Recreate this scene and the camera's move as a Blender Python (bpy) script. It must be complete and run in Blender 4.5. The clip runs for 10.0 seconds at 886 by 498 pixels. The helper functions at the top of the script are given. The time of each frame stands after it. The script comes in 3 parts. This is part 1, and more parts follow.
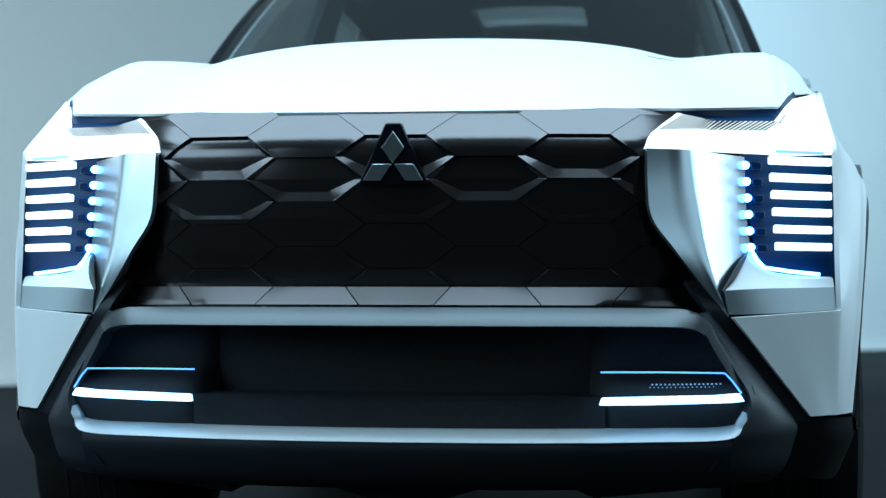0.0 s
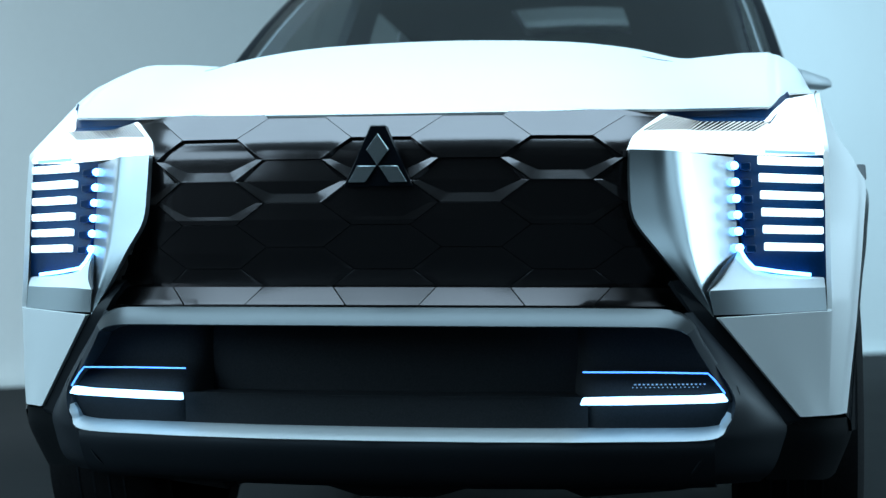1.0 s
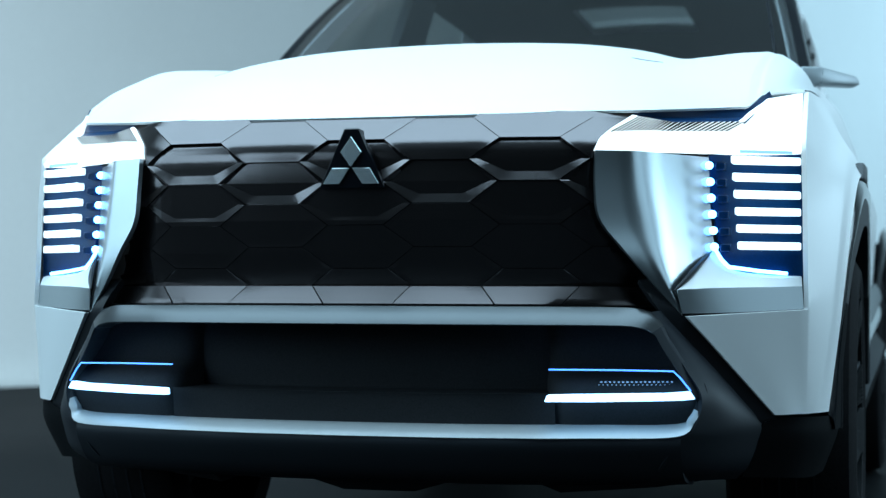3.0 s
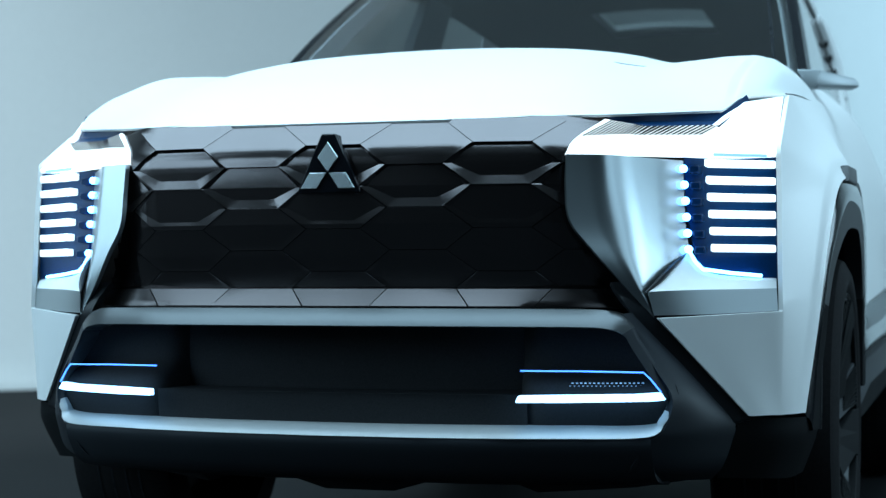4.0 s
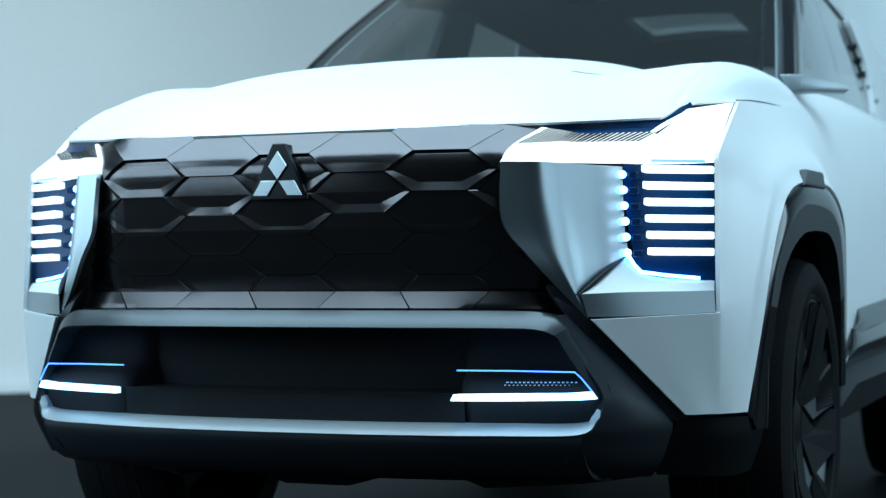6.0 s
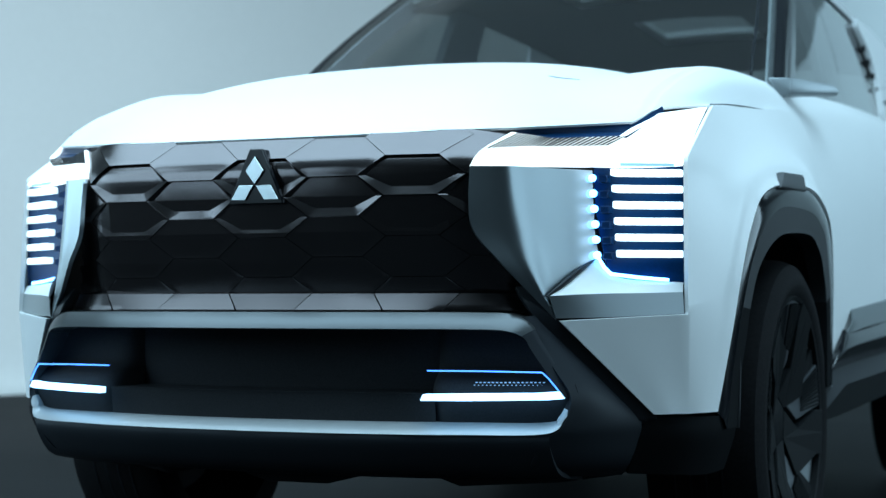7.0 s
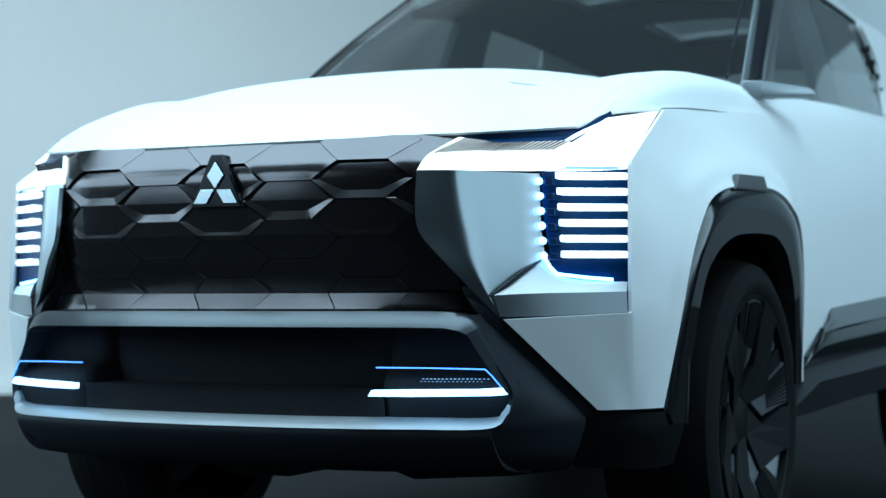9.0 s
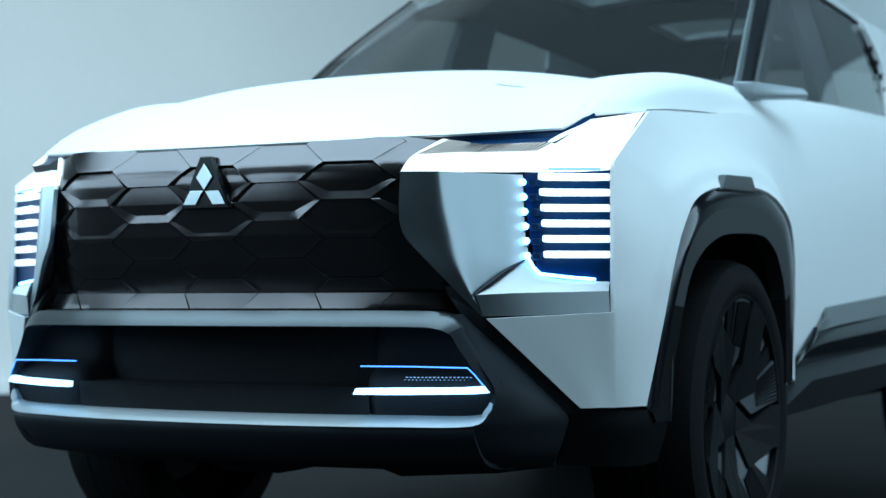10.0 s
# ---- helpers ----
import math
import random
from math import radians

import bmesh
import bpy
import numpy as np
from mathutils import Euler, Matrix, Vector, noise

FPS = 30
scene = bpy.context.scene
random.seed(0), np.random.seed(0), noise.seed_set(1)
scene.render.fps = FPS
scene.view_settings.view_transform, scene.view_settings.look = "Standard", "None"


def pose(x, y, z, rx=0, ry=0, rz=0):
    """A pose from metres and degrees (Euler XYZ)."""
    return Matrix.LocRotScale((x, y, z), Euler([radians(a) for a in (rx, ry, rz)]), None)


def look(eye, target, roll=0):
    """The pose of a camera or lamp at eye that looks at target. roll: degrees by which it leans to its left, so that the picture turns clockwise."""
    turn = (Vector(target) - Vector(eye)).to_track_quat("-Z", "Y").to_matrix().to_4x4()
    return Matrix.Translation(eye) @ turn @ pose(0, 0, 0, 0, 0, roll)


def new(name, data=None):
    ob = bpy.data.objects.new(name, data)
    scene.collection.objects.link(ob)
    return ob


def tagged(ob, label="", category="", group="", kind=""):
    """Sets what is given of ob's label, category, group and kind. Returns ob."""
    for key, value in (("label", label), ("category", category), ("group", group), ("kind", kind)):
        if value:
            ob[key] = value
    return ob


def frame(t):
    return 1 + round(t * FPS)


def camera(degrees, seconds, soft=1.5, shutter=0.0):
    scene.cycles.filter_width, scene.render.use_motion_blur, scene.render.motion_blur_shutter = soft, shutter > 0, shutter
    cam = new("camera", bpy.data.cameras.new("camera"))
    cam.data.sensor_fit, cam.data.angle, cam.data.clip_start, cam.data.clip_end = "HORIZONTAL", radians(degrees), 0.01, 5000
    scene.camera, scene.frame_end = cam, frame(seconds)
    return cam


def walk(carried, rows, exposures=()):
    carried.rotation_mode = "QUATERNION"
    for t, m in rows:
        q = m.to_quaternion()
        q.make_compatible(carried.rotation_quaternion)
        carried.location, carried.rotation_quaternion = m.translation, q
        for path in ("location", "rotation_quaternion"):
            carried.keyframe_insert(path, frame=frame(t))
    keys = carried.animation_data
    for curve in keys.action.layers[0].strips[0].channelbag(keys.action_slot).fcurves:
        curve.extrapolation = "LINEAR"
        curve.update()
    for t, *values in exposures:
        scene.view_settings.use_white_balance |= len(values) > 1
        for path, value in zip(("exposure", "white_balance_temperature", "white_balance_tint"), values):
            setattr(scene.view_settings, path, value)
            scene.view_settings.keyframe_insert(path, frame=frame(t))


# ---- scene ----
from mathutils.bvhtree import BVHTree

cam = camera(28.46, 10.0, soft=1.4)
cam.data.dof.use_dof = True
cam.data.dof.focus_distance = 3.35
cam.data.dof.aperture_fstop = 4.0


def stand(x, y, z, yaw, pitch, roll):
    """Camera pose from its place, its heading to the left of +y, its tilt and its lean."""
    return pose(x, y, z) @ pose(0, 0, 0, 0, 0, yaw) @ pose(0, 0, 0, 90 + pitch) @ pose(0, 0, 0, 0, 0, -roll)


PATH = [
    (0, 0.4708, -3.0757, 0.6514, 7.035, 1.707, -0.158),
    (0.5, 0.5734, -3.0759, 0.6519, 8.602, 1.697, -0.195),
    (1, 0.6711, -3.0762, 0.6523, 10.126, 1.700, -0.180),
    (1.5, 0.7650, -3.0764, 0.6528, 11.595, 1.700, -0.171),
    (2, 0.8538, -3.0766, 0.6533, 12.960, 1.674, -0.180),
    (3.5, 1.0979, -3.0771, 0.6546, 16.224, 1.642, -0.189),
    (4, 1.1914, -3.0773, 0.6550, 17.343, 1.688, -0.139),
    (4.5, 1.2873, -3.0774, 0.6554, 18.447, 1.685, -0.112),
    (5, 1.3858, -3.0775, 0.6558, 19.569, 1.694, -0.100),
    (5.5, 1.4842, -3.0776, 0.6562, 20.671, 1.703, -0.085),
    (7, 1.7605, -3.0778, 0.6573, 23.567, 1.781, -0.012),
    (7.5, 1.8475, -3.0778, 0.6577, 24.404, 1.739, 0.025),
    (8, 1.9306, -3.0778, 0.6580, 25.181, 1.714, 0.046),
    (8.5, 2.0040, -3.0778, 0.6583, 25.851, 1.719, 0.056),
    (9, 2.0607, -3.0778, 0.6587, 26.324, 1.734, 0.061),
    (9.5, 2.1172, -3.0778, 0.6590, 26.829, 1.742, 0.087),
    (10, 2.1709, -3.0778, 0.6593, 27.363, 1.708, 0.079),
]
walk(cam, [(t, stand(*row)) for t, *row in PATH])

# ---- world and lights ----
world = bpy.data.worlds.new("studio_dark")
scene.world = world
world.use_nodes = True
world.node_tree.nodes["Background"].inputs[0].default_value = (0.62, 0.82, 0.9, 1)
world.node_tree.nodes["Background"].inputs[1].default_value = 0.02


def area_lamp(name, at, target, sx, sy, watts, color):
    lamp = bpy.data.lights.new(name, "AREA")
    lamp.shape, lamp.size, lamp.size_y, lamp.energy, lamp.color = "RECTANGLE", sx, sy, watts, color
    ob = new(name, lamp)
    ob.matrix_world = look(at, target)
    return ob


COOL = (0.52, 0.81, 1.0)
area_lamp("overhead_softbox", (-0.4, 0.05, 4.3), (-0.4, 0.06, 0), 7.4, 4.0, 500, COOL)
area_lamp("corner_softbox", (-4.7, -3.2, 4.2), (-4.2, -2.4, 0), 2.2, 2.2, 60, COOL)
area_lamp("side_softbox", (7.6, 5.6, 2.1), (0.6, 2.0, 1.2), 4.4, 2.8, 295, COOL)
area_lamp("front_softbox", (-5.3, -4.5, 2.62), (0, 0, 0.9), 6.2, 2.7, 200, COOL)
area_lamp("flank_softbox", (6.6, -0.9, 1.75), (0.5, 0.2, 0.85), 4.6, 2.6, 44, COOL)
area_lamp("flank_softbox", (-6.4, -0.7, 1.75), (-0.5, 0.2, 0.85), 4.0, 2.6, 62, COOL)
area_lamp("backdrop_lamp", (7.0, 14.0, 4.6), (3.0, 20.0, 2.5), 5.0, 2.0, 790, COOL)
area_lamp("backdrop_lamp", (-2.6, 4.4, 2.6), (-6.6, 8.2, 0.8), 4.0, 1.0, 160, (0.74, 0.90, 1.0))

# ---- materials ----


def material(name, base, rough=0.5, metal=0.0, coat=0.0, grain=0.0, scale=40.0, bump=0.0, bump_scale=200.0, stain=0.0, stain_scale=3.0, emit=None, power=0.0, shine=0.5):
    """A surface with two scales of variation: fine grain and broad stains, and a fine relief."""
    m = bpy.data.materials.new(name)
    m.use_nodes = True
    nt = m.node_tree
    b = nt.nodes["Principled BSDF"]
    b.inputs["Base Color"].default_value = (*base, 1)
    b.inputs["Roughness"].default_value = rough
    b.inputs["Metallic"].default_value = metal
    b.inputs["Specular IOR Level"].default_value = shine
    b.inputs["Coat Weight"].default_value = coat
    b.inputs["Coat Roughness"].default_value = 0.06
    if emit:
        b.inputs["Emission Color"].default_value = (*emit, 1)
        b.inputs["Emission Strength"].default_value = power
    co = nt.nodes.new("ShaderNodeTexCoord")
    if grain or stain:
        fine, broad = nt.nodes.new("ShaderNodeTexNoise"), nt.nodes.new("ShaderNodeTexNoise")
        fine.inputs["Scale"].default_value, broad.inputs["Scale"].default_value = scale, stain_scale
        fine.inputs["Detail"].default_value, broad.inputs["Detail"].default_value = 4, 5
        nt.links.new(co.outputs["Object"], fine.inputs["Vector"])
        nt.links.new(co.outputs["Object"], broad.inputs["Vector"])
        last = None
        for tex, amount in ((fine, grain), (broad, stain)):
            ramp = nt.nodes.new("ShaderNodeMapRange")
            ramp.inputs["From Min"].default_value, ramp.inputs["From Max"].default_value = 0.3, 0.7
            ramp.inputs["To Min"].default_value, ramp.inputs["To Max"].default_value = 1 - amount, 1 + amount
            nt.links.new(tex.outputs["Fac"], ramp.inputs["Value"])
            mul = nt.nodes.new("ShaderNodeVectorMath")
            mul.operation = "SCALE"
            if last is None:
                mul.inputs[0].default_value = base
            else:
                nt.links.new(last, mul.inputs[0])
            nt.links.new(ramp.outputs["Result"], mul.inputs["Scale"])
            last = mul.outputs["Vector"]
        nt.links.new(last, b.inputs["Base Color"])
        rr = nt.nodes.new("ShaderNodeMapRange")
        rr.inputs["To Min"].default_value, rr.inputs["To Max"].default_value = rough * (1 - 0.6 * (grain + stain)), min(1.0, rough * (1 + 0.6 * (grain + stain)))
        nt.links.new(broad.outputs["Fac"], rr.inputs["Value"])
        nt.links.new(rr.outputs["Result"], b.inputs["Roughness"])
    if bump:
        tex, bn = nt.nodes.new("ShaderNodeTexNoise"), nt.nodes.new("ShaderNodeBump")
        tex.inputs["Scale"].default_value = bump_scale
        nt.links.new(co.outputs["Object"], tex.inputs["Vector"])
        bn.inputs["Strength"].default_value, bn.inputs["Distance"].default_value = bump, 0.002
        nt.links.new(tex.outputs["Fac"], bn.inputs["Height"])
        nt.links.new(bn.outputs["Normal"], b.inputs["Normal"])
    return m


def glass(name, tint, rough=0.0, mirror=0.05):
    """Thin tinted glazing: light goes straight through, with a glossy face."""
    m = bpy.data.materials.new(name)
    m.use_nodes = True
    nt = m.node_tree
    nt.nodes.remove(nt.nodes["Principled BSDF"])
    clear, gloss, mix, face, power, gain = (nt.nodes.new("ShaderNode" + k) for k in ("BsdfTransparent", "BsdfGlossy", "MixShader", "LayerWeight", "Math", "Math"))
    clear.inputs["Color"].default_value = (*tint, 1)
    gloss.inputs["Roughness"].default_value = rough
    face.inputs["Blend"].default_value = 0.5
    power.operation, gain.operation = "POWER", "MULTIPLY_ADD"
    power.inputs[1].default_value, gain.inputs[1].default_value, gain.inputs[2].default_value = 4.5, 0.85, mirror
    nt.links.new(face.outputs["Facing"], power.inputs[0])
    nt.links.new(power.outputs[0], gain.inputs[0])
    nt.links.new(gain.outputs[0], mix.inputs[0])
    nt.links.new(clear.outputs[0], mix.inputs[1])
    nt.links.new(gloss.outputs[0], mix.inputs[2])
    nt.links.new(mix.outputs[0], nt.nodes["Material Output"].inputs["Surface"])
    return m


PAINT = material("pearl_white_paint", (0.78, 0.80, 0.80), 0.45, 0.0, 0.08, grain=0.015, scale=900, stain=0.015, stain_scale=1.5)
POD = material("satin_silver_white_paint", (0.47, 0.53, 0.56), 0.28, 0.99, 0.0, grain=0.02, scale=900, stain=0.02)
LEDGE = material("satin_silver_ledge_paint", (0.36, 0.40, 0.42), 0.30, 0.9, 0.0, grain=0.02, scale=900, stain=0.02)
GRILLE = material("satin_bronze_black_metal", (0.118, 0.106, 0.108), 0.18, 0.945, 0.0, grain=0.05, scale=700, stain=0.05, bump=0.05, bump_scale=900)
STRIP = material("satin_bronze_strip_metal", (0.078, 0.069, 0.070), 0.27, 0.95, 0.0, grain=0.05, scale=700, stain=0.05)
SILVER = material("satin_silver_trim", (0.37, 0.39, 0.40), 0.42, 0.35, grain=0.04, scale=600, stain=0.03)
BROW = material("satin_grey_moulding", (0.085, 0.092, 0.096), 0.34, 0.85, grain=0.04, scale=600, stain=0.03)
BLACK = material("gloss_black_plastic", (0.015, 0.017, 0.020), 0.28, 0.0, 0.0, grain=0.1, scale=300, stain=0.1, shine=0.15)
MATT = material("matt_black_plastic", (0.028, 0.030, 0.033), 0.65, shine=0.08, grain=0.15, scale=400, stain=0.1, bump=0.2, bump_scale=700)
CHARCOAL = material("charcoal_satin_panel", (0.020, 0.024, 0.029), 0.46, 0.0, 0.0, shine=0.11, grain=0.05, scale=600, stain=0.05)
GREYTRIM = material("grey_arch_trim", (0.038, 0.043, 0.047), 0.6, grain=0.08, scale=500, stain=0.05, bump=0.1)
RUBBER = material("tyre_rubber", (0.011, 0.011, 0.012), 0.8, shine=0.05, grain=0.2, scale=120, stain=0.15, bump=0.25, bump_scale=400)
RIM = material("dark_machined_wheel", (0.010, 0.011, 0.012), 0.42, 0.0, shine=0.03, grain=0.08, scale=300, stain=0.05)
GAP_BRIGHT = material("wheel_gap_bright", (0.24, 0.26, 0.27), 0.35, 0.7, grain=0.06, scale=300)
RIMFACE = material("brushed_wheel_insert", (0.075, 0.082, 0.09), 0.38, 0.4, shine=0.3, grain=0.1, scale=300)
CHROME = material("polished_badge_metal", (0.46, 0.51, 0.53), 0.24, 1.0, grain=0.02, scale=500)
LAMP = material("lit_headlamp_panel", (0.8, 0.85, 0.9), 0.4, emit=(0.78, 0.95, 1.0), power=1.2)
BAR = material("lit_light_bar", (0.8, 0.85, 0.9), 0.3, emit=(0.66, 0.90, 1.0), power=1.5)
LED = material("lit_led_lens", (0.8, 0.85, 0.9), 0.2, emit=(0.11, 0.42, 1.0), power=8.0)
FOG = material("lit_fog_bar", (0.8, 0.85, 0.9), 0.3, emit=(0.28, 0.62, 1.0), power=3.4)
THIN = material("lit_blue_line", (0.2, 0.4, 0.8), 0.3, emit=(0.045, 0.22, 1.0), power=2.6)
DIM = material("dim_blue_lens", (0.3, 0.5, 0.7), 0.2, emit=(0.30, 0.66, 1.0), power=0.7)
LAMPBACK = material("blue_black_lamp_housing", (0.001, 0.028, 0.09), 0.35, 0.0, 0.0, grain=0.1, scale=200, shine=0.2)
CABIN = material("dark_cabin_fabric", (0.05, 0.055, 0.06), 0.8, grain=0.2, scale=150, stain=0.1)
PILLAR_SHEEN = material("pale_pillar_sheen", (0.50, 0.53, 0.54), 0.9, grain=0.08, scale=300, stain=0.05)
LINING = material("dark_grey_headlining", (0.075, 0.084, 0.090), 0.9, grain=0.15, scale=200, stain=0.08)
# Darker tone of the step's grey: shade on its lower face, as colour.
STEP_SHADE = material("step_shade_plastic", (0.016, 0.018, 0.019), 0.7, shine=0.05, grain=0.1, scale=400, stain=0.05)
ARCH_GREY = material("dark_grey_arch_lip", (0.027, 0.030, 0.033), 0.6, shine=0.2, grain=0.08, scale=500, stain=0.05, bump=0.1)
SILLCAP = material("satin_grey_sill_cap", (0.13, 0.146, 0.15), 0.5, 0.2, grain=0.05, scale=500, stain=0.05)
SCREEN = glass("windscreen_glass", (0.62, 0.66, 0.67), mirror=0.26)
TINTED = glass("tinted_side_glass", (0.45, 0.47, 0.46), mirror=0.13)
FLOOR = material("grey_studio_floor", (0.0100, 0.0110, 0.0120), 0.6, shine=0.03, grain=0.05, scale=60, stain=0.1, stain_scale=0.6, bump=0.03, bump_scale=80)
DRAPE = material("unseen_black_drape", (0.032, 0.034, 0.036), 0.9, grain=0.1, scale=20, stain=0.1)
CEILING = material("grey_ceiling_paint", (0.40, 0.42, 0.42), 0.85, grain=0.03, scale=30, stain=0.04, stain_scale=0.5)
PILLAR = material("gloss_black_pillar", (0.006, 0.007, 0.009), 0.16, 0.0, 0.0, shine=0.5, grain=0.1, scale=200)
ARCH_BLACK = material("soft_black_arch_plastic", (0.011, 0.012, 0.013), 0.75, shine=0.02, grain=0.12, scale=400, stain=0.08, bump=0.1)
# Near copy of the matt black, duller to stand for shade inside the intake.
INTAKE_SHADE = material("intake_shade_plastic", (0.026, 0.028, 0.031), 0.8, shine=0.05, grain=0.15, scale=300, stain=0.1)
PIANO = material("piano_black_plastic", (0.004, 0.005, 0.007), 0.12, shine=0.15, grain=0.1, scale=200)
DOT = material("lit_white_dot", (0.6, 0.7, 0.8), 0.3, emit=(0.16, 0.46, 1.0), power=0.17)
MIRRORGREY = material("grey_satin_mirror_shell", (0.32, 0.36, 0.38), 0.42, 0.2, 0.0, grain=0.03, scale=500)
WALL = material("pale_studio_wall", (0.62, 0.66, 0.66), 0.85, grain=0.02, scale=30, stain=0.03, stain_scale=0.5, bump=0.05, bump_scale=120)

# ---- mesh helpers ----


def spline(points, n):
    """n points along a smooth curve through the given ones."""
    p = np.array(points, float)
    if len(p) == 2:
        s = np.linspace(0, 1, n)[:, None]
        return p[0] * (1 - s) + p[1] * s
    q = np.vstack([2 * p[0] - p[1], p, 2 * p[-1] - p[-2]])
    out = []
    for s in np.linspace(0, len(p) - 1, n):
        i = min(int(s), len(p) - 2)
        u = s - i
        a, b, c, d = q[i:i + 4]
        out.append(0.5 * (2 * b + (c - a) * u + (2 * a - 5 * b + 4 * c - d) * u * u + (3 * b - a - 3 * c + d) * u ** 3))
    return np.array(out)


def loft(curves, nu, nv, flip=False):
    """A skin over curves that each run the same way, with nu points along them and nv across."""
    along = [spline(c, nu) for c in curves]
    grid = np.array([spline([a[i] for a in along], nv) for i in range(nu)])
    return skin(grid, flip)


def polyline(points, n):
    """n points at even steps of index along straight pieces."""
    p = np.array(points, float)
    s = np.linspace(0, len(p) - 1, n)
    return np.array([[np.interp(k, range(len(p)), p[:, c]) for c in range(3)] for k in s])


def skin(grid, flip=False):
    bm = bmesh.new()
    vs = [[bm.verts.new(p) for p in row] for row in grid]
    for i in range(len(vs) - 1):
        for j in range(len(vs[0]) - 1):
            f = (vs[i][j], vs[i + 1][j], vs[i + 1][j + 1], vs[i][j + 1])
            try:
                bm.faces.new(f[::-1] if flip else f)
            except ValueError:
                pass
    return bm


def tube(points, r, n=8, closed=False):
    """A round bar of radius r (or one radius a point) along points."""
    bm = bmesh.new()
    p = [Vector(q) for q in points]
    rings = []
    for i, c in enumerate(p):
        a = p[i - 1] if (i or closed) else c
        b = p[(i + 1) % len(p)] if (i < len(p) - 1 or closed) else c
        d = (b - a).normalized()
        side = d.cross(Vector((0, 0, 1)))
        side = side.normalized() if side.length > 1e-4 else Vector((1, 0, 0))
        up = side.cross(d)
        rad = r[i] if isinstance(r, (list, tuple)) else r
        rings.append([bm.verts.new(c + (side * math.cos(k * math.tau / n) + up * math.sin(k * math.tau / n)) * rad) for k in range(n)])
    for i in range(len(rings) - (0 if closed else 1)):
        a, b = rings[i], rings[(i + 1) % len(rings)]
        for k in range(n):
            bm.faces.new((a[k], a[(k + 1) % n], b[(k + 1) % n], b[k]))
    if not closed:
        bm.faces.new(rings[0]), bm.faces.new(rings[-1][::-1])
    return bm


def prism(outline, push):
    """A solid from a flat or bent outline pushed along a vector."""
    bm = bmesh.new()
    push = Vector(push)
    a = [bm.verts.new(p) for p in outline]
    b = [bm.verts.new(Vector(p) + push) for p in outline]
    bm.faces.new(a), bm.faces.new(b[::-1])
    for i in range(len(a)):
        j = (i + 1) % len(a)
        bm.faces.new((a[j], a[i], b[i], b[j]))
    bmesh.ops.recalc_face_normals(bm, faces=bm.faces[:])
    return bm


def box(x0, x1, y0, y1, z0, z1):
    return prism([(x0, y0, z0), (x1, y0, z0), (x1, y1, z0), (x0, y1, z0)], (0, 0, z1 - z0))


def bevel(bm, w, n=2):
    bmesh.ops.bevel(bm, geom=bm.edges[:], offset=w, segments=n, affect="EDGES", profile=0.5, clamp_overlap=True)
    return bm


def mirrored(bm):
    for v in bm.verts:
        v.co.x = -v.co.x
    bmesh.ops.reverse_faces(bm, faces=bm.faces[:])
    return bm


def part(name, bm, mat, parent=None, label="", smooth=True, thick=0.0, angle=40):
    me = bpy.data.meshes.new(name)
    bm.to_mesh(me)
    bm.free()
    me.materials.append(mat)
    if smooth:
        me.shade_smooth()
        me.set_sharp_from_angle(angle=radians(angle))
        if thick:
            rims = np.bincount([lo.edge_index for lo in me.loops], minlength=len(me.edges))
            for edge in me.edges:
                if rims[edge.index] == 1:
                    edge.use_edge_sharp = True
    ob = new(name, me)
    if parent:
        ob.parent = parent
    if label:
        ob["label"] = label
    if thick:
        mod = ob.modifiers.new("thickness", "SOLIDIFY")
        mod.thickness, mod.offset = abs(thick), (-1 if thick > 0 else 1)
    return ob


def both(name, make, mat, parent, label="", **kw):
    """The same part on both flanks of the car. Returns the two."""
    return [part(name, make() if s > 0 else mirrored(make()), mat, parent[s] if isinstance(parent, dict) else parent, label, **kw) for s in (1, -1)]


# ---- studio ----
ring = spline([(-6.4, -7), (-7.4, 0), (-7.0, 5.5), (-5.2, 9.0), (-1.5, 14), (2.5, 20.5), (8, 25), (14, 23), (17, 13), (15, 0), (11, -8), (2, -11), (-4, -10), (-6.4, -7)], 130)[:-1]
mid = ring.mean(0)
floor_bm = bmesh.new()
floor_bm.faces.new([floor_bm.verts.new((x, y, 0)) for x, y in ring * 1.02])
floor = tagged(part("floor", floor_bm, FLOOR, smooth=False), "dark grey smooth studio floor", "floor", kind="structure")
floor.data.flip_normals()
cove = [(0.25, 0.0), (0.1, 0.02), (0.03, 0.08), (0.0, 0.2), (0.0, 2.5), (0.0, 5.6)]


def wall_bm(first, last):
    rows = []
    for i in range(first, last + 1):
        i %= len(ring)
        inward = (mid - ring[i]) / np.linalg.norm(mid - ring[i])
        rows.append([(*(ring[i] + inward * k), z + 0.003) for k, z in cove])
    return skin(np.array(rows))


tagged(part("wall_backdrop", wall_bm(4, 92), WALL, thick=0.1), "pale blue-grey seamless studio wall", "wall", kind="structure")
# Out of view behind the camera, added so the car's front reflects dark.
tagged(part("wall_unseen_drape", wall_bm(92, len(ring) + 4), DRAPE, thick=0.1), "unseen black drape added to darken reflections", "wall", kind="structure")
ceil_bm = bmesh.new()
ceil_bm.faces.new([ceil_bm.verts.new((x, y, 5.6)) for x, y in ring * 1.02])
tagged(part("ceiling", ceil_bm, CEILING, smooth=False), "grey studio ceiling", "ceiling", kind="structure")

# ---- the car ----
car = tagged(new("car"), "pearl white concept sport utility car with lit headlamps", "car")


